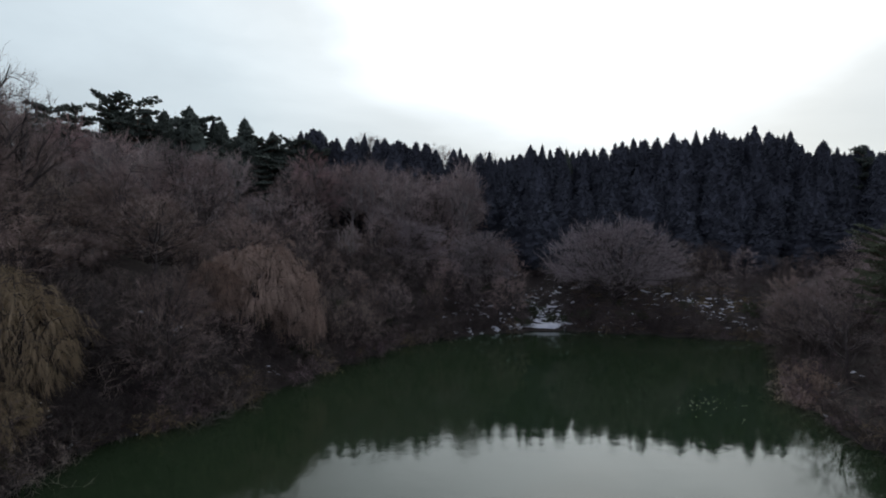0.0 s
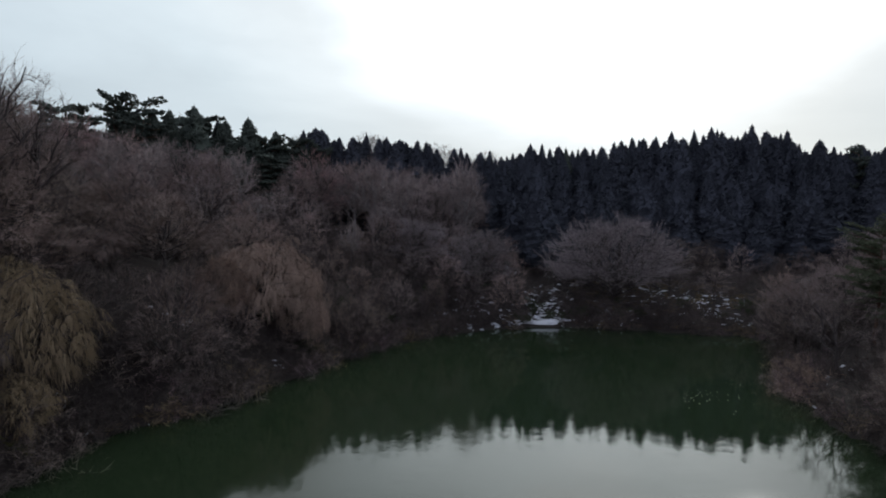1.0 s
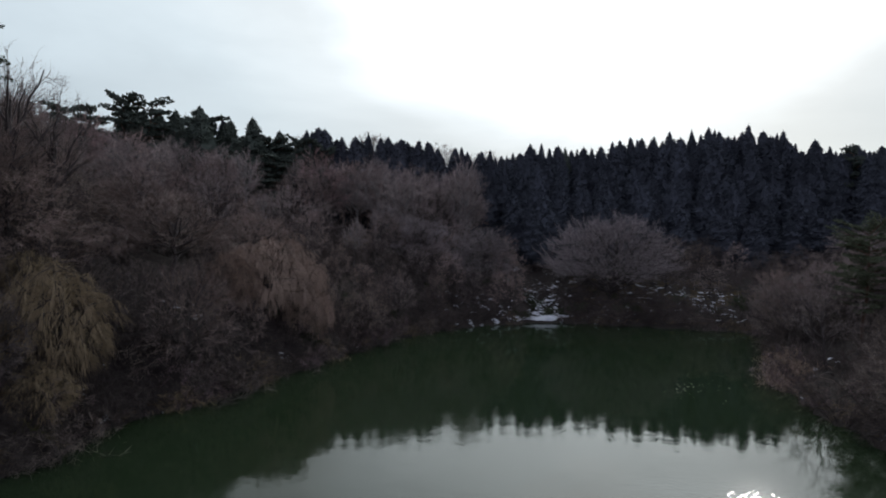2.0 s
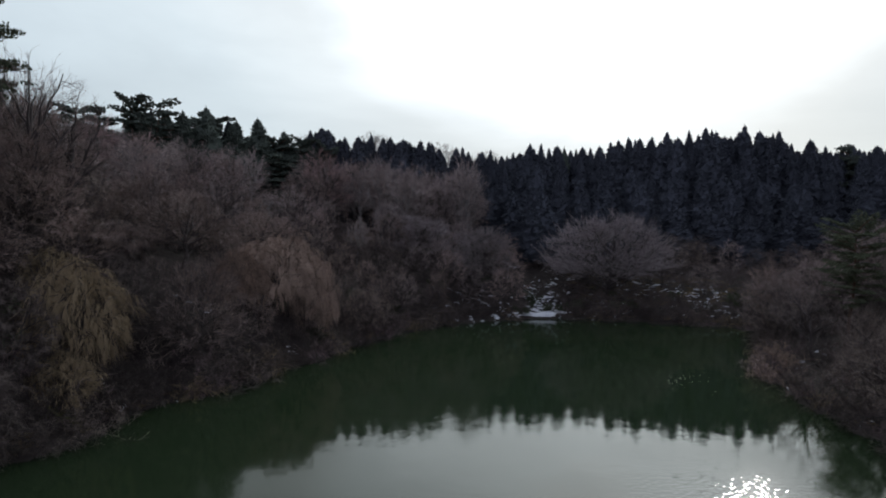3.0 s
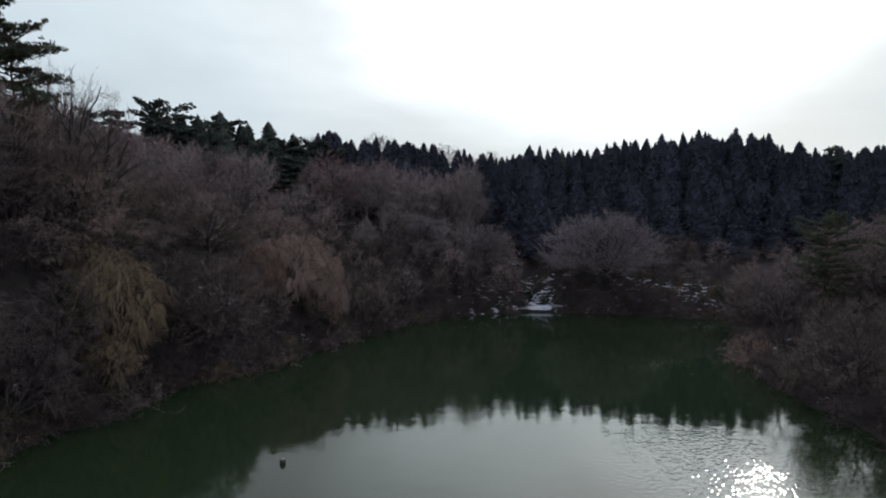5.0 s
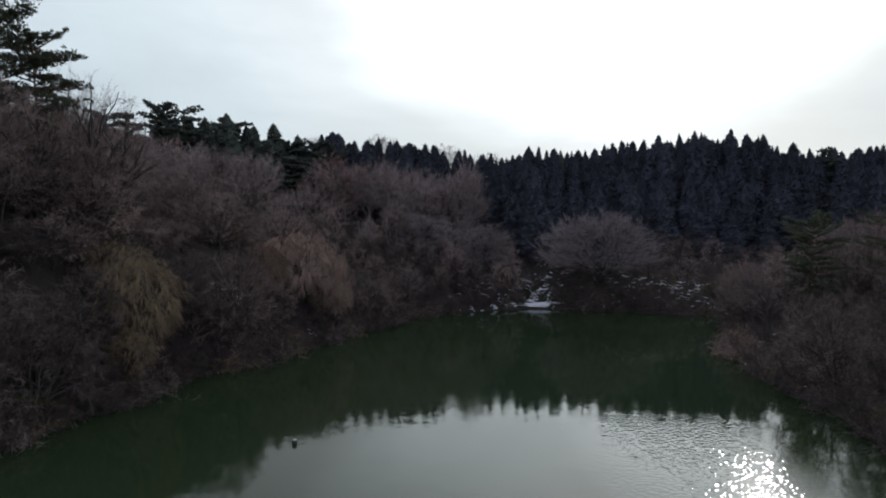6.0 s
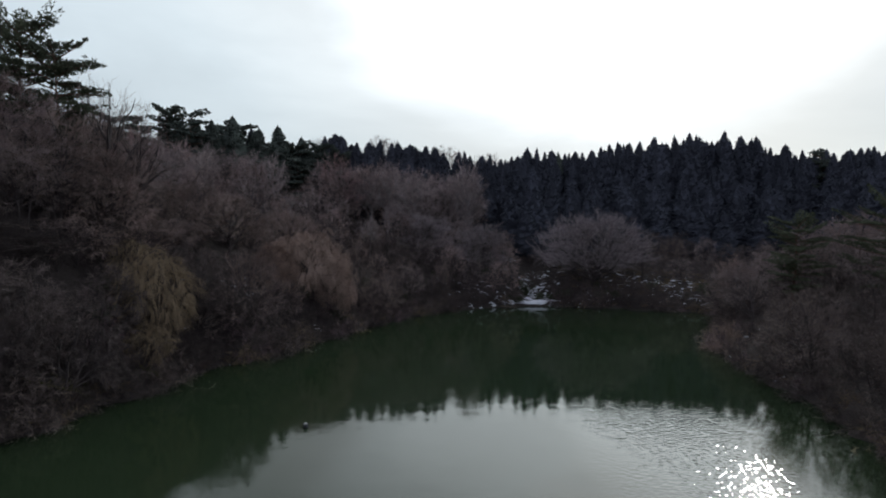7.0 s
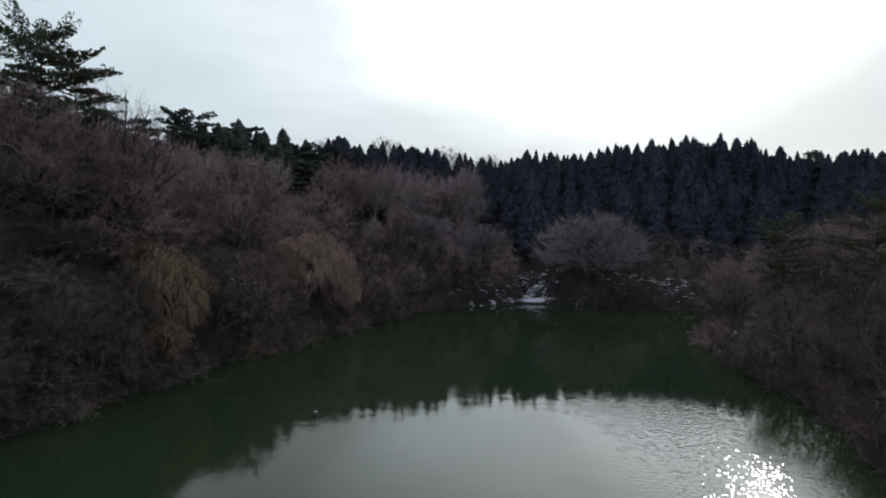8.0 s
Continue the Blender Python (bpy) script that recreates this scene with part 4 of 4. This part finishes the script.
sow(far_kinds[:1] + dark_kinds, 22, (28, 84, 95, 100), 4.0, (0.40, 0.58), lambda x, y, d: d > 6, "bare trees on the terrace", 77)

# young growth under and between the trees
UNDER = []
sow(sapling_kinds, 115, (-60, 14, 2, 98), 2.8, (0.7, 1.15), lambda x, y, d: x < 1 and 1.5 < d < 34 and in_view(x, y), "saplings on the slope", 98, lean_in=14, taken=UNDER)
sow(sapling_kinds, 36, (26, 8, 66, 76), 2.8, (0.6, 0.95), lambda x, y, d: x > 20 and 1.5 < d < 20 and in_view(x, y) and not (26 < x < 38 and 40 < y < 57), "saplings on the low bank", 99, lean_in=14, taken=UNDER)

# unseen trees added abreast of the flight and behind it, to shade both banks
sow(dark_kinds, 16, (-52, -22, -33, 9), 4.2, (0.85, 1.05), lambda x, y, d: d > 1.5, "bare trees on the slope", 96, lean_in=12)
sow(dark_kinds, 8, (25, -16, 46, 8), 4.2, (0.75, 0.95), lambda x, y, d: d > 1.5, "bare trees on the low bank", 97, lean_in=12)

# brush that hangs over the waterline all round
rng = random.Random(90)
walked = 0.0
for a, b in zip(RING, np.roll(RING, -1, 0)):
    step = float(np.hypot(*(b - a)))
    walked += step
    if walked < (0.9 if a[0] < 3 else 1.15) or not in_view(a[0], a[1]) or a[1] < 6 or abs(a[0] - 14.6) < 4:
        continue
    walked = rng.uniform(-0.5, 0.3)
    out = np.array((b - a)[::-1]) * (1, -1) / step
    if shore_distance(*(a + out))[0] < 0:
        out = -out
    x, y = a + out * rng.uniform(0.5, 1.1)
    hang = rng.uniform(12, 38)
    stand(rng.choices(shrubs, (8, 3, 1, 1) if a[1] < 46 else (5, 3, 2, 2))[0], x, y, rng.uniform(0.5, 0.75) if a[1] > 70 else rng.uniform(0.5, 0.9) if a[1] < 36 or a[0] > 3 else rng.uniform(0.65, 1.2), rng.uniform(0, 360), (out[1] * hang, -out[0] * hang), 0.1, 1.0, rng.uniform(0.9, 1.2), "shrubs along the bank", taken=BRUSH)

for x, y, q in ((30.4, 49.6, 1.15), (31.4, 52.6, 1.0), (30.3, 47.2, 0.9), (32.0, 50.6, 1.1), (33.4, 56.0, 0.7)):
    stand(rust_shrub, x, y, q, 40 * x, (0, -24), gap=1.5, group="shrubs along the bank", taken=BRUSH)

# undergrowth up the slopes
SNOW_SPOTS = [(3.0, 78.3, 1.7, 0.4, 20), (5.2, 79.5, 1.9, 0.4, 22), (7.6, 80.5, 1.7, 0.4, 24), (1.6, 84.2, 1.0, 0.7, 0), (6.4, 85.0, 1.1, 0.6, 10), (8.2, 83.6, 0.9, 0.5, -20),
              (31.0, 89.6, 2.6, 0.5, -8), (33.4, 88.0, 3.0, 0.5, -14), (35.2, 85.6, 2.2, 0.5, -30), (37.4, 83.6, 2.4, 0.6, -35), (38.6, 81.2, 1.8, 0.6, -45), (40.4, 79.6, 2.0, 0.6, -40),
              (27.5, 88.6, 2.2, 0.4, 4), (19.4, 88.0, 1.2, 0.5, 20), (34.0, 78.6, 1.1, 0.35, -10), (37.6, 77.6, 1.3, 0.35, -14), (18.6, 82.6, 0.6, 0.25, 0)]


def off_snow(x, y):
    return all((x - q[0]) ** 2 + (y - q[1]) ** 2 > (q[2] * 0.5 + 0.5) ** 2 and not (abs(x - q[0]) < 0.8 and 0 < q[1] - y < 1.6) for q in SNOW_SPOTS)


sow(shrubs, 70, (-48, 8, 4, 82), 1.8, (0.6, 1.0), lambda x, y, d: x < 3 and 1.2 < d < 4.5 and in_view(x, y), "shrubs along the bank", 78, lean_in=14, weights=(6, 4, 1, 1), taken=BRUSH)
stand(shrubs[2], -28.0, 26.0, 0.7, 30, (0, 20), gap=1.0, group="shrubs along the bank", taken=BRUSH)
stand(shrubs[2], -27.8, 24.6, 0.5, 130, (0, 20), gap=1.0, group="shrubs along the bank", taken=BRUSH)
brush = [brush_shape(o) for o in shrubs]
# these four thickets carry the shade under the wood in their colour
thicket("undergrowth", "tangled brambles and saplings under the trees, darkened for shade", brush, 105, (-56, 10, 8, 95), 2.4, (0.8, 1.4), lambda x, y, d: x < 6 and d > 1.8 and d < 32 and in_view(x, y), 82)
thicket("undergrowth", "tangled brambles on the steep near bank, darkened for shade", brush, 95, (-46, 8, -22, 46), 1.5, (0.7, 1.2), lambda x, y, d: 1.0 < d < 9 and in_view(x, y), 86)
thicket("undergrowth", "tangled brown brush hanging over the waterline, darkened for shade", brush, 130, (-40, 12, 3, 78), 1.05, (0.5, 0.9), lambda x, y, d: 0.4 < d < 3.6 and in_view(x, y) and off_snow(x, y), 100)
thicket("undergrowth", "tangled brambles on the low bank, darkened for shade", brush, 76, (24, 5, 62, 80), 2.1, (0.7, 1.2), lambda x, y, d: x > 20 and d > 1.5 and in_view(x, y), 83)
sow(shrubs, 48, (22, 5, 60, 76), 1.9, (0.7, 1.1), lambda x, y, d: x > 20 and 0.8 < d < 11 and in_view(x, y), "shrubs along the bank", 79, lean_in=14, weights=(4, 4, 0, 3), taken=BRUSH)
thicket("undergrowth", "low dark brush among the snow on the far shore", brush, 150, (-4, 75, 48, 95), 1.35, (0.45, 0.85), lambda x, y, d: 0.7 < d < 6.5 and abs(x - 15) > 2.6 and off_snow(x, y), 84, FAR_BRUSH)
thicket("undergrowth", "dark brush on the terrace below the cedars", brush, 70, (2, 87, 62, 99), 2.2, (0.55, 0.9), lambda x, y, d: d > 7 and off_snow(x, y), 87, FAR_BRUSH)
thicket("undergrowth", "dark brush on the slope of the terrace", brush, 40, (24, 80, 50, 96), 2.0, (0.45, 0.7), lambda x, y, d: d > 2.5 and off_snow(x, y), 95, FAR_BRUSH)
stand(green_shrub, 15.9, 85.0, 0.8, 30, gap=1.5, group="evergreen shrubs on the bank", taken=BRUSH)
for x, y, q in ((19.6, 82.6, 0.85), (20.8, 84.4, 0.9), (22.6, 82.0, 0.7), (19.2, 86.2, 0.8), (25.5, 81.2, 0.6), (29.0, 79.8, 0.7), (33.0, 79.0, 0.75)):
    stand(shrubs[0], x, y, q, 90 * x, gap=1.5, group="shrubs along the bank", taken=BRUSH)
stand(green_shrub, 20.2, 83.4, 1.1, 10, gap=1.5, group="evergreen shrubs on the bank", taken=BRUSH)
stand(green_shrub, 17.6, 83.9, 0.7, 130, gap=1.5, group="evergreen shrubs on the bank", taken=BRUSH)
sow([green_shrub], 18, (-45, 12, 10, 92), 1.4, (0.6, 1.1), lambda x, y, d: d < 9 and in_view(x, y), "evergreen shrubs on the bank", 81, taken=BRUSH)
sow([green_shrub], 14, (10, 77, 46, 90), 1.4, (0.5, 0.9), lambda x, y, d: d < 7, "evergreen shrubs on the bank", 85, taken=BRUSH)


# ---------------------------------------------------------------- snow, water's edge and floating things
def snow_patch(seed, x, y, length, width, turn, deep=0.25):
    """A ragged cushion of old snow lying on the ground."""
    r = random.Random(seed)
    rings, around = 5, 22
    edge = [r.uniform(0.62, 1.1) for _ in range(around)]
    g = Geo()
    c, sn = math.cos(radians(turn)), math.sin(radians(turn))
    for i in range(rings + 1):
        q = i / rings
        for k in range(around):
            w = math.tau * k / around
            e = q * (0.5 * edge[k] + 0.25 * edge[k - 1] + 0.25 * edge[(k + 1) % around])
            lx, ly = math.cos(w) * e * length / 2, math.sin(w) * e * width / 2
            wx, wy = x + lx * c - ly * sn, y + lx * sn + ly * c
            up = deep * (1 - q ** 3) * r.uniform(0.7, 1.15) - (0.12 if i == rings else 0)
            g.v.append(Vector((wx, wy, max(0.02, float(land(wx, wy)[0])) + up)))
    for i in range(rings):
        for k in range(around):
            a, b = i * around + k, i * around + (k + 1) % around
            g.f.append((a, a + around, b + around, b))
    ob = new("snow_patch", g.mesh("snow_patch", SNOW, True))
    return tagged(ob, "thin ragged patch of old white snow on the bank", "snow", "snow on the far shore")


snow_patch(1, 14.0, 82.2, 7.4, 1.1, -3, 0.10)
snow_patch(2, 12.0, 82.5, 3.0, 1.0, 8, 0.16)
snow_patch(3, 16.2, 82.7, 2.6, 0.9, -8, 0.16)
for n, (x, y, length, width, turn) in enumerate(SNOW_SPOTS):
    q = 0.55 if x < 9 else 0.75
    snow_patch(20 + n, x, y, length * q, width * q, turn, 0.10)
snow_patch(7, -10.3, 64.9, 0.8, 0.4, 40, 0.2)
snow_patch(8, -24.6, 38.6, 1.1, 0.35, 60, 0.15)
snow_patch(9, 29.6, 45.2, 0.9, 0.16, 80, 0.07)


def snow_crumbs():
    """Remnants of snow caught among stems and stones: gully, waterline, banks and the edge of the terrace."""
    r = random.Random(91)
    g = Geo()
    for count, x0, y0, x1, y1, size in ((95, 12.5, 82.6, 17.7, 90.0, 0.27), (40, 1.5, 75.5, 12.0, 82.0, 0.26), (50, -2.0, 78.0, 10.0, 86.0, 0.22), (36, 20.0, 80.0, 44.0, 84.0, 0.15),
                                        (26, 26.0, 84.5, 44.0, 87.0, 0.2), (34, 30.0, 76.0, 40.5, 91.5, 0.17), (30, 10.0, 91.0, 22.0, 96.0, 0.26), (34, -27.0, 36.0, -12.0, 58.0, 0.12), (14, 28.0, 30.0, 36.0, 52.0, 0.12)):
        for _ in range(count):
            x, y = r.uniform(x0, x1), r.uniform(y0, y1)
            if 1.5 < x < 12 and y1 < 83:
                y = 77.0 + 0.46 * (x - 1.5) + r.uniform(-0.3, 0.9)
            if y1 == 91.5:                      # the edge where the terrace falls to the water
                y = 91.0 - 1.38 * (x - 30.0) + r.uniform(-0.6, 0.6)
            d = float(shore_distance(x, y)[0])
            if not 0.3 < d < 16:
                continue
            for _ in range(r.randint(1, 3)):
                q, w, k = size * (0.22 + 1.3 * r.random() ** 2.2), r.uniform(-0.5, 0.5), r.randint(6, 8)
                cx, cy = x + r.uniform(-0.5, 0.5), y + r.uniform(-0.3, 0.3)
                s0 = len(g.v)
                z = float(land(cx, cy)[0])
                g.v.append(Vector((cx, cy, z + 0.22 * q + 0.12)))
                for n in range(k):
                    a = math.tau * n / k
                    ex, ey = q * 2.1 * math.cos(a) * r.uniform(0.45, 1.3), q * 0.75 * math.sin(a) * r.uniform(0.5, 1.2)
                    px, py = cx + ex * math.cos(w) - ey * math.sin(w), cy + ex * math.sin(w) + ey * math.cos(w)
                    g.v.append(Vector((px, py, z + r.uniform(-0.05, 0.08))))
                g.f += [(s0, s0 + 1 + n, s0 + 1 + (n + 1) % k) for n in range(k)]
    return tagged(new("snow_remnants", g.mesh("snow_remnants", SNOW)), "scattered remnants of old white snow on the banks", "snow", kind="stuff")


snow_crumbs()


def mooring_float(x, y):
    thing = new("mooring_float")
    body, cap, ring = Geo(), Geo(), Geo()

    def lathe(geo, profile):
        n = 18
        for r, z in profile:
            for k in range(n):
                geo.v.append(Vector((r * math.cos(math.tau * k / n), r * math.sin(math.tau * k / n), z)))
        for i in range(len(profile) - 1):
            for k in range(n):
                geo.f.append((i * n + k, i * n + (k + 1) % n, (i + 1) * n + (k + 1) % n, (i + 1) * n + k))
    lathe(body, [(0.02, -0.22), (0.13, -0.18), (0.20, -0.06), (0.215, 0.06), (0.205, 0.17), (0.17, 0.27)])
    lathe(cap, [(0.172, 0.27), (0.15, 0.315), (0.10, 0.345), (0.03, 0.355), (0.005, 0.356)])
    pts = [Vector((0.05 * math.cos(a), 0, 0.40 + 0.05 * math.sin(a))) for a in np.linspace(-1.4, 4.5, 12)]
    ring.tube(pts, [0.012] * 12, 5)
    part("body", body, FLOAT_DARK, thing, smooth=True)
    part("cap", cap, FLOAT_PALE, thing, "pale weathered cap", smooth=True)
    part("ring", ring, FLOAT_DARK, thing, "small iron ring", smooth=True)
    thing.matrix_world = pose(x, y, 0.02, 5, -4, 20) @ Matrix.Scale(0.85, 4)
    return tagged(thing, "dark round mooring float with a pale cap on the water", "float")


mooring_float(-9.98, 23.9)


def floating_leaves():
    r = random.Random(92)
    g = Geo()
    for n in range(80):
        a, q = r.uniform(0, math.tau), abs(r.gauss(0, 0.55))
        x, y = 22.0 + 7.5 * q * math.cos(a) + (r.uniform(-9, 0) if n % 4 == 0 else 0), 48.5 + 5.5 * q * math.sin(a) + (r.uniform(-3, 8) if n % 4 == 0 else 0)
        if shore_distance(x, y)[0] > -0.6:
            continue
        size, w = r.uniform(0.025, 0.065), r.uniform(0, math.tau)
        s = len(g.v)
        g.v.append(Vector((x, y, 0.03)))
        for k in range(6):
            e = size * (1.5 if k % 3 == 0 else 0.75) * r.uniform(0.8, 1.2)
            g.v.append(Vector((x + e * math.cos(w + k * math.tau / 6), y + e * math.sin(w + k * math.tau / 6), r.uniform(0.006, 0.035))))
        for k in range(6):
            g.f.append((s, s + 1 + k, s + 1 + (k + 1) % 6))
    return tagged(new("floating_leaves", g.mesh("floating_leaves", DEAD_LEAF)), "pale dead leaves scattered on the water", "leaves", kind="stuff")


floating_leaves()


def fallen_branch(seed, x, y, turn, length, mat, label):
    r = random.Random(seed)
    thing = new("fallen_branch")
    limb, side = Geo(), Geo()
    pts, _ = bend(r, Vector((0, 0, 1.9)), Vector((1, 0, -0.28)).normalized(), length, 7, 0.16, -0.02)
    limb.tube([Vector((-1.2, 0, 1.2))] + pts, [0.10, 0.10, 0.095, 0.085, 0.075, 0.06, 0.045, 0.03, 0.012], 6)
    for k in range(26):
        p, d = along(pts, r.uniform(0.15, 0.98))
        o = (d + rvec(r) * 0.9 + UP * 0.15).normalized()
        sp, _ = bend(r, p, o, r.uniform(0.5, 1.5), 3, 0.25, -0.06)
        side.tube(sp, [0.028, 0.022, 0.016, 0.006], 4)
    part("limb", limb, mat, thing, smooth=True)
    part("side_branch", side, mat, thing)
    thing.matrix_world = pose(x, y, float(land(x, y)[0]) - 1.5, 0, 0, turn)
    return tagged(thing, label, "branch", "fallen branches on the bank")


fallen_branch(1, -30.2, 27.6, -14, 3.2, MOSS, "moss-covered fallen branch reaching down to the water")
fallen_branch(2, -30.6, 25.0, 8, 3.0, MOSS, "moss-covered fallen branch reaching down to the water")
fallen_branch(3, -27.0, 33.4, -20, 2.6, MOSS, "moss-covered fallen branch reaching down to the water")
fallen_branch(4, 33.0, 47.0, 190, 4.6, BARK, "dark dead branch leaning out over the water")
fallen_branch(5, 31.5, 33.0, 170, 4.2, BARK, "dark dead branch leaning out over the water")


def dry_grass():
    """Straw and bramble canes that hang from the bank."""
    r = random.Random(93)
    g = Geo()
    for a in RING:
        if a[1] < 6 or not in_view(a[0], a[1]) or abs(a[0] - 14.6) < 4:
            continue
        for _ in range(3):
            x, y = a[0] + r.uniform(-1.3, 1.3), a[1] + r.uniform(-1.3, 1.3)
            d = float(shore_distance(x, y)[0])
            if d < 0.35:
                continue
            z = float(land(x, y)[0])
            for _ in range(14):
                o = Vector((r.uniform(-1, 1), r.uniform(-1, 1), r.uniform(0.3, 1.2))).normalized()
                p = Vector((x + r.uniform(-0.3, 0.3), y + r.uniform(-0.3, 0.3), z - 0.05))
                st, _ = bend(r, p, o, r.uniform(0.5, 1.2), 2, 0.1, -0.45)
                g.spike(st[0], st[1], 0.018)
                g.spike(st[1], st[2], 0.015)
    return tagged(new("dry_grass", g.mesh("dry_grass", GRASS)), "dry straw-coloured grass hanging along the bank", "grass", kind="stuff")


dry_grass()


def terrace_grass():
    """Bleached tussocks on the terrace above the head of the pond."""
    r = random.Random(102)
    g = Geo()
    for _ in range(620):
        x, y = r.uniform(20, 46), r.uniform(81, 98)
        if not 2.5 < float(shore_distance(x, y)[0]) < 16:
            continue
        z = float(land(x, y)[0])
        for _ in range(9):
            o = Vector((r.uniform(-1, 1), r.uniform(-1, 1), r.uniform(0.6, 1.6))).normalized()
            p = Vector((x + r.uniform(-0.35, 0.35), y + r.uniform(-0.35, 0.35), z - 0.05))
            st, _ = bend(r, p, o, r.uniform(0.4, 0.9), 2, 0.1, -0.3)
            g.spike(st[0], st[1], 0.03)
            g.spike(st[1], st[2], 0.024)
    return tagged(new("terrace_grass", g.mesh("terrace_grass", GRASS)), "bleached dry grass tussocks on the snowy terrace", "grass", kind="stuff")


terrace_grass()

# the patterns themselves stand in no scene
for ob in prototypes + [round_tree, gully_dome, rusty, draped, olive, bank_tree, crooked]:
    for c in list(ob.children):
        bpy.data.objects.remove(c)
    bpy.data.objects.remove(ob)
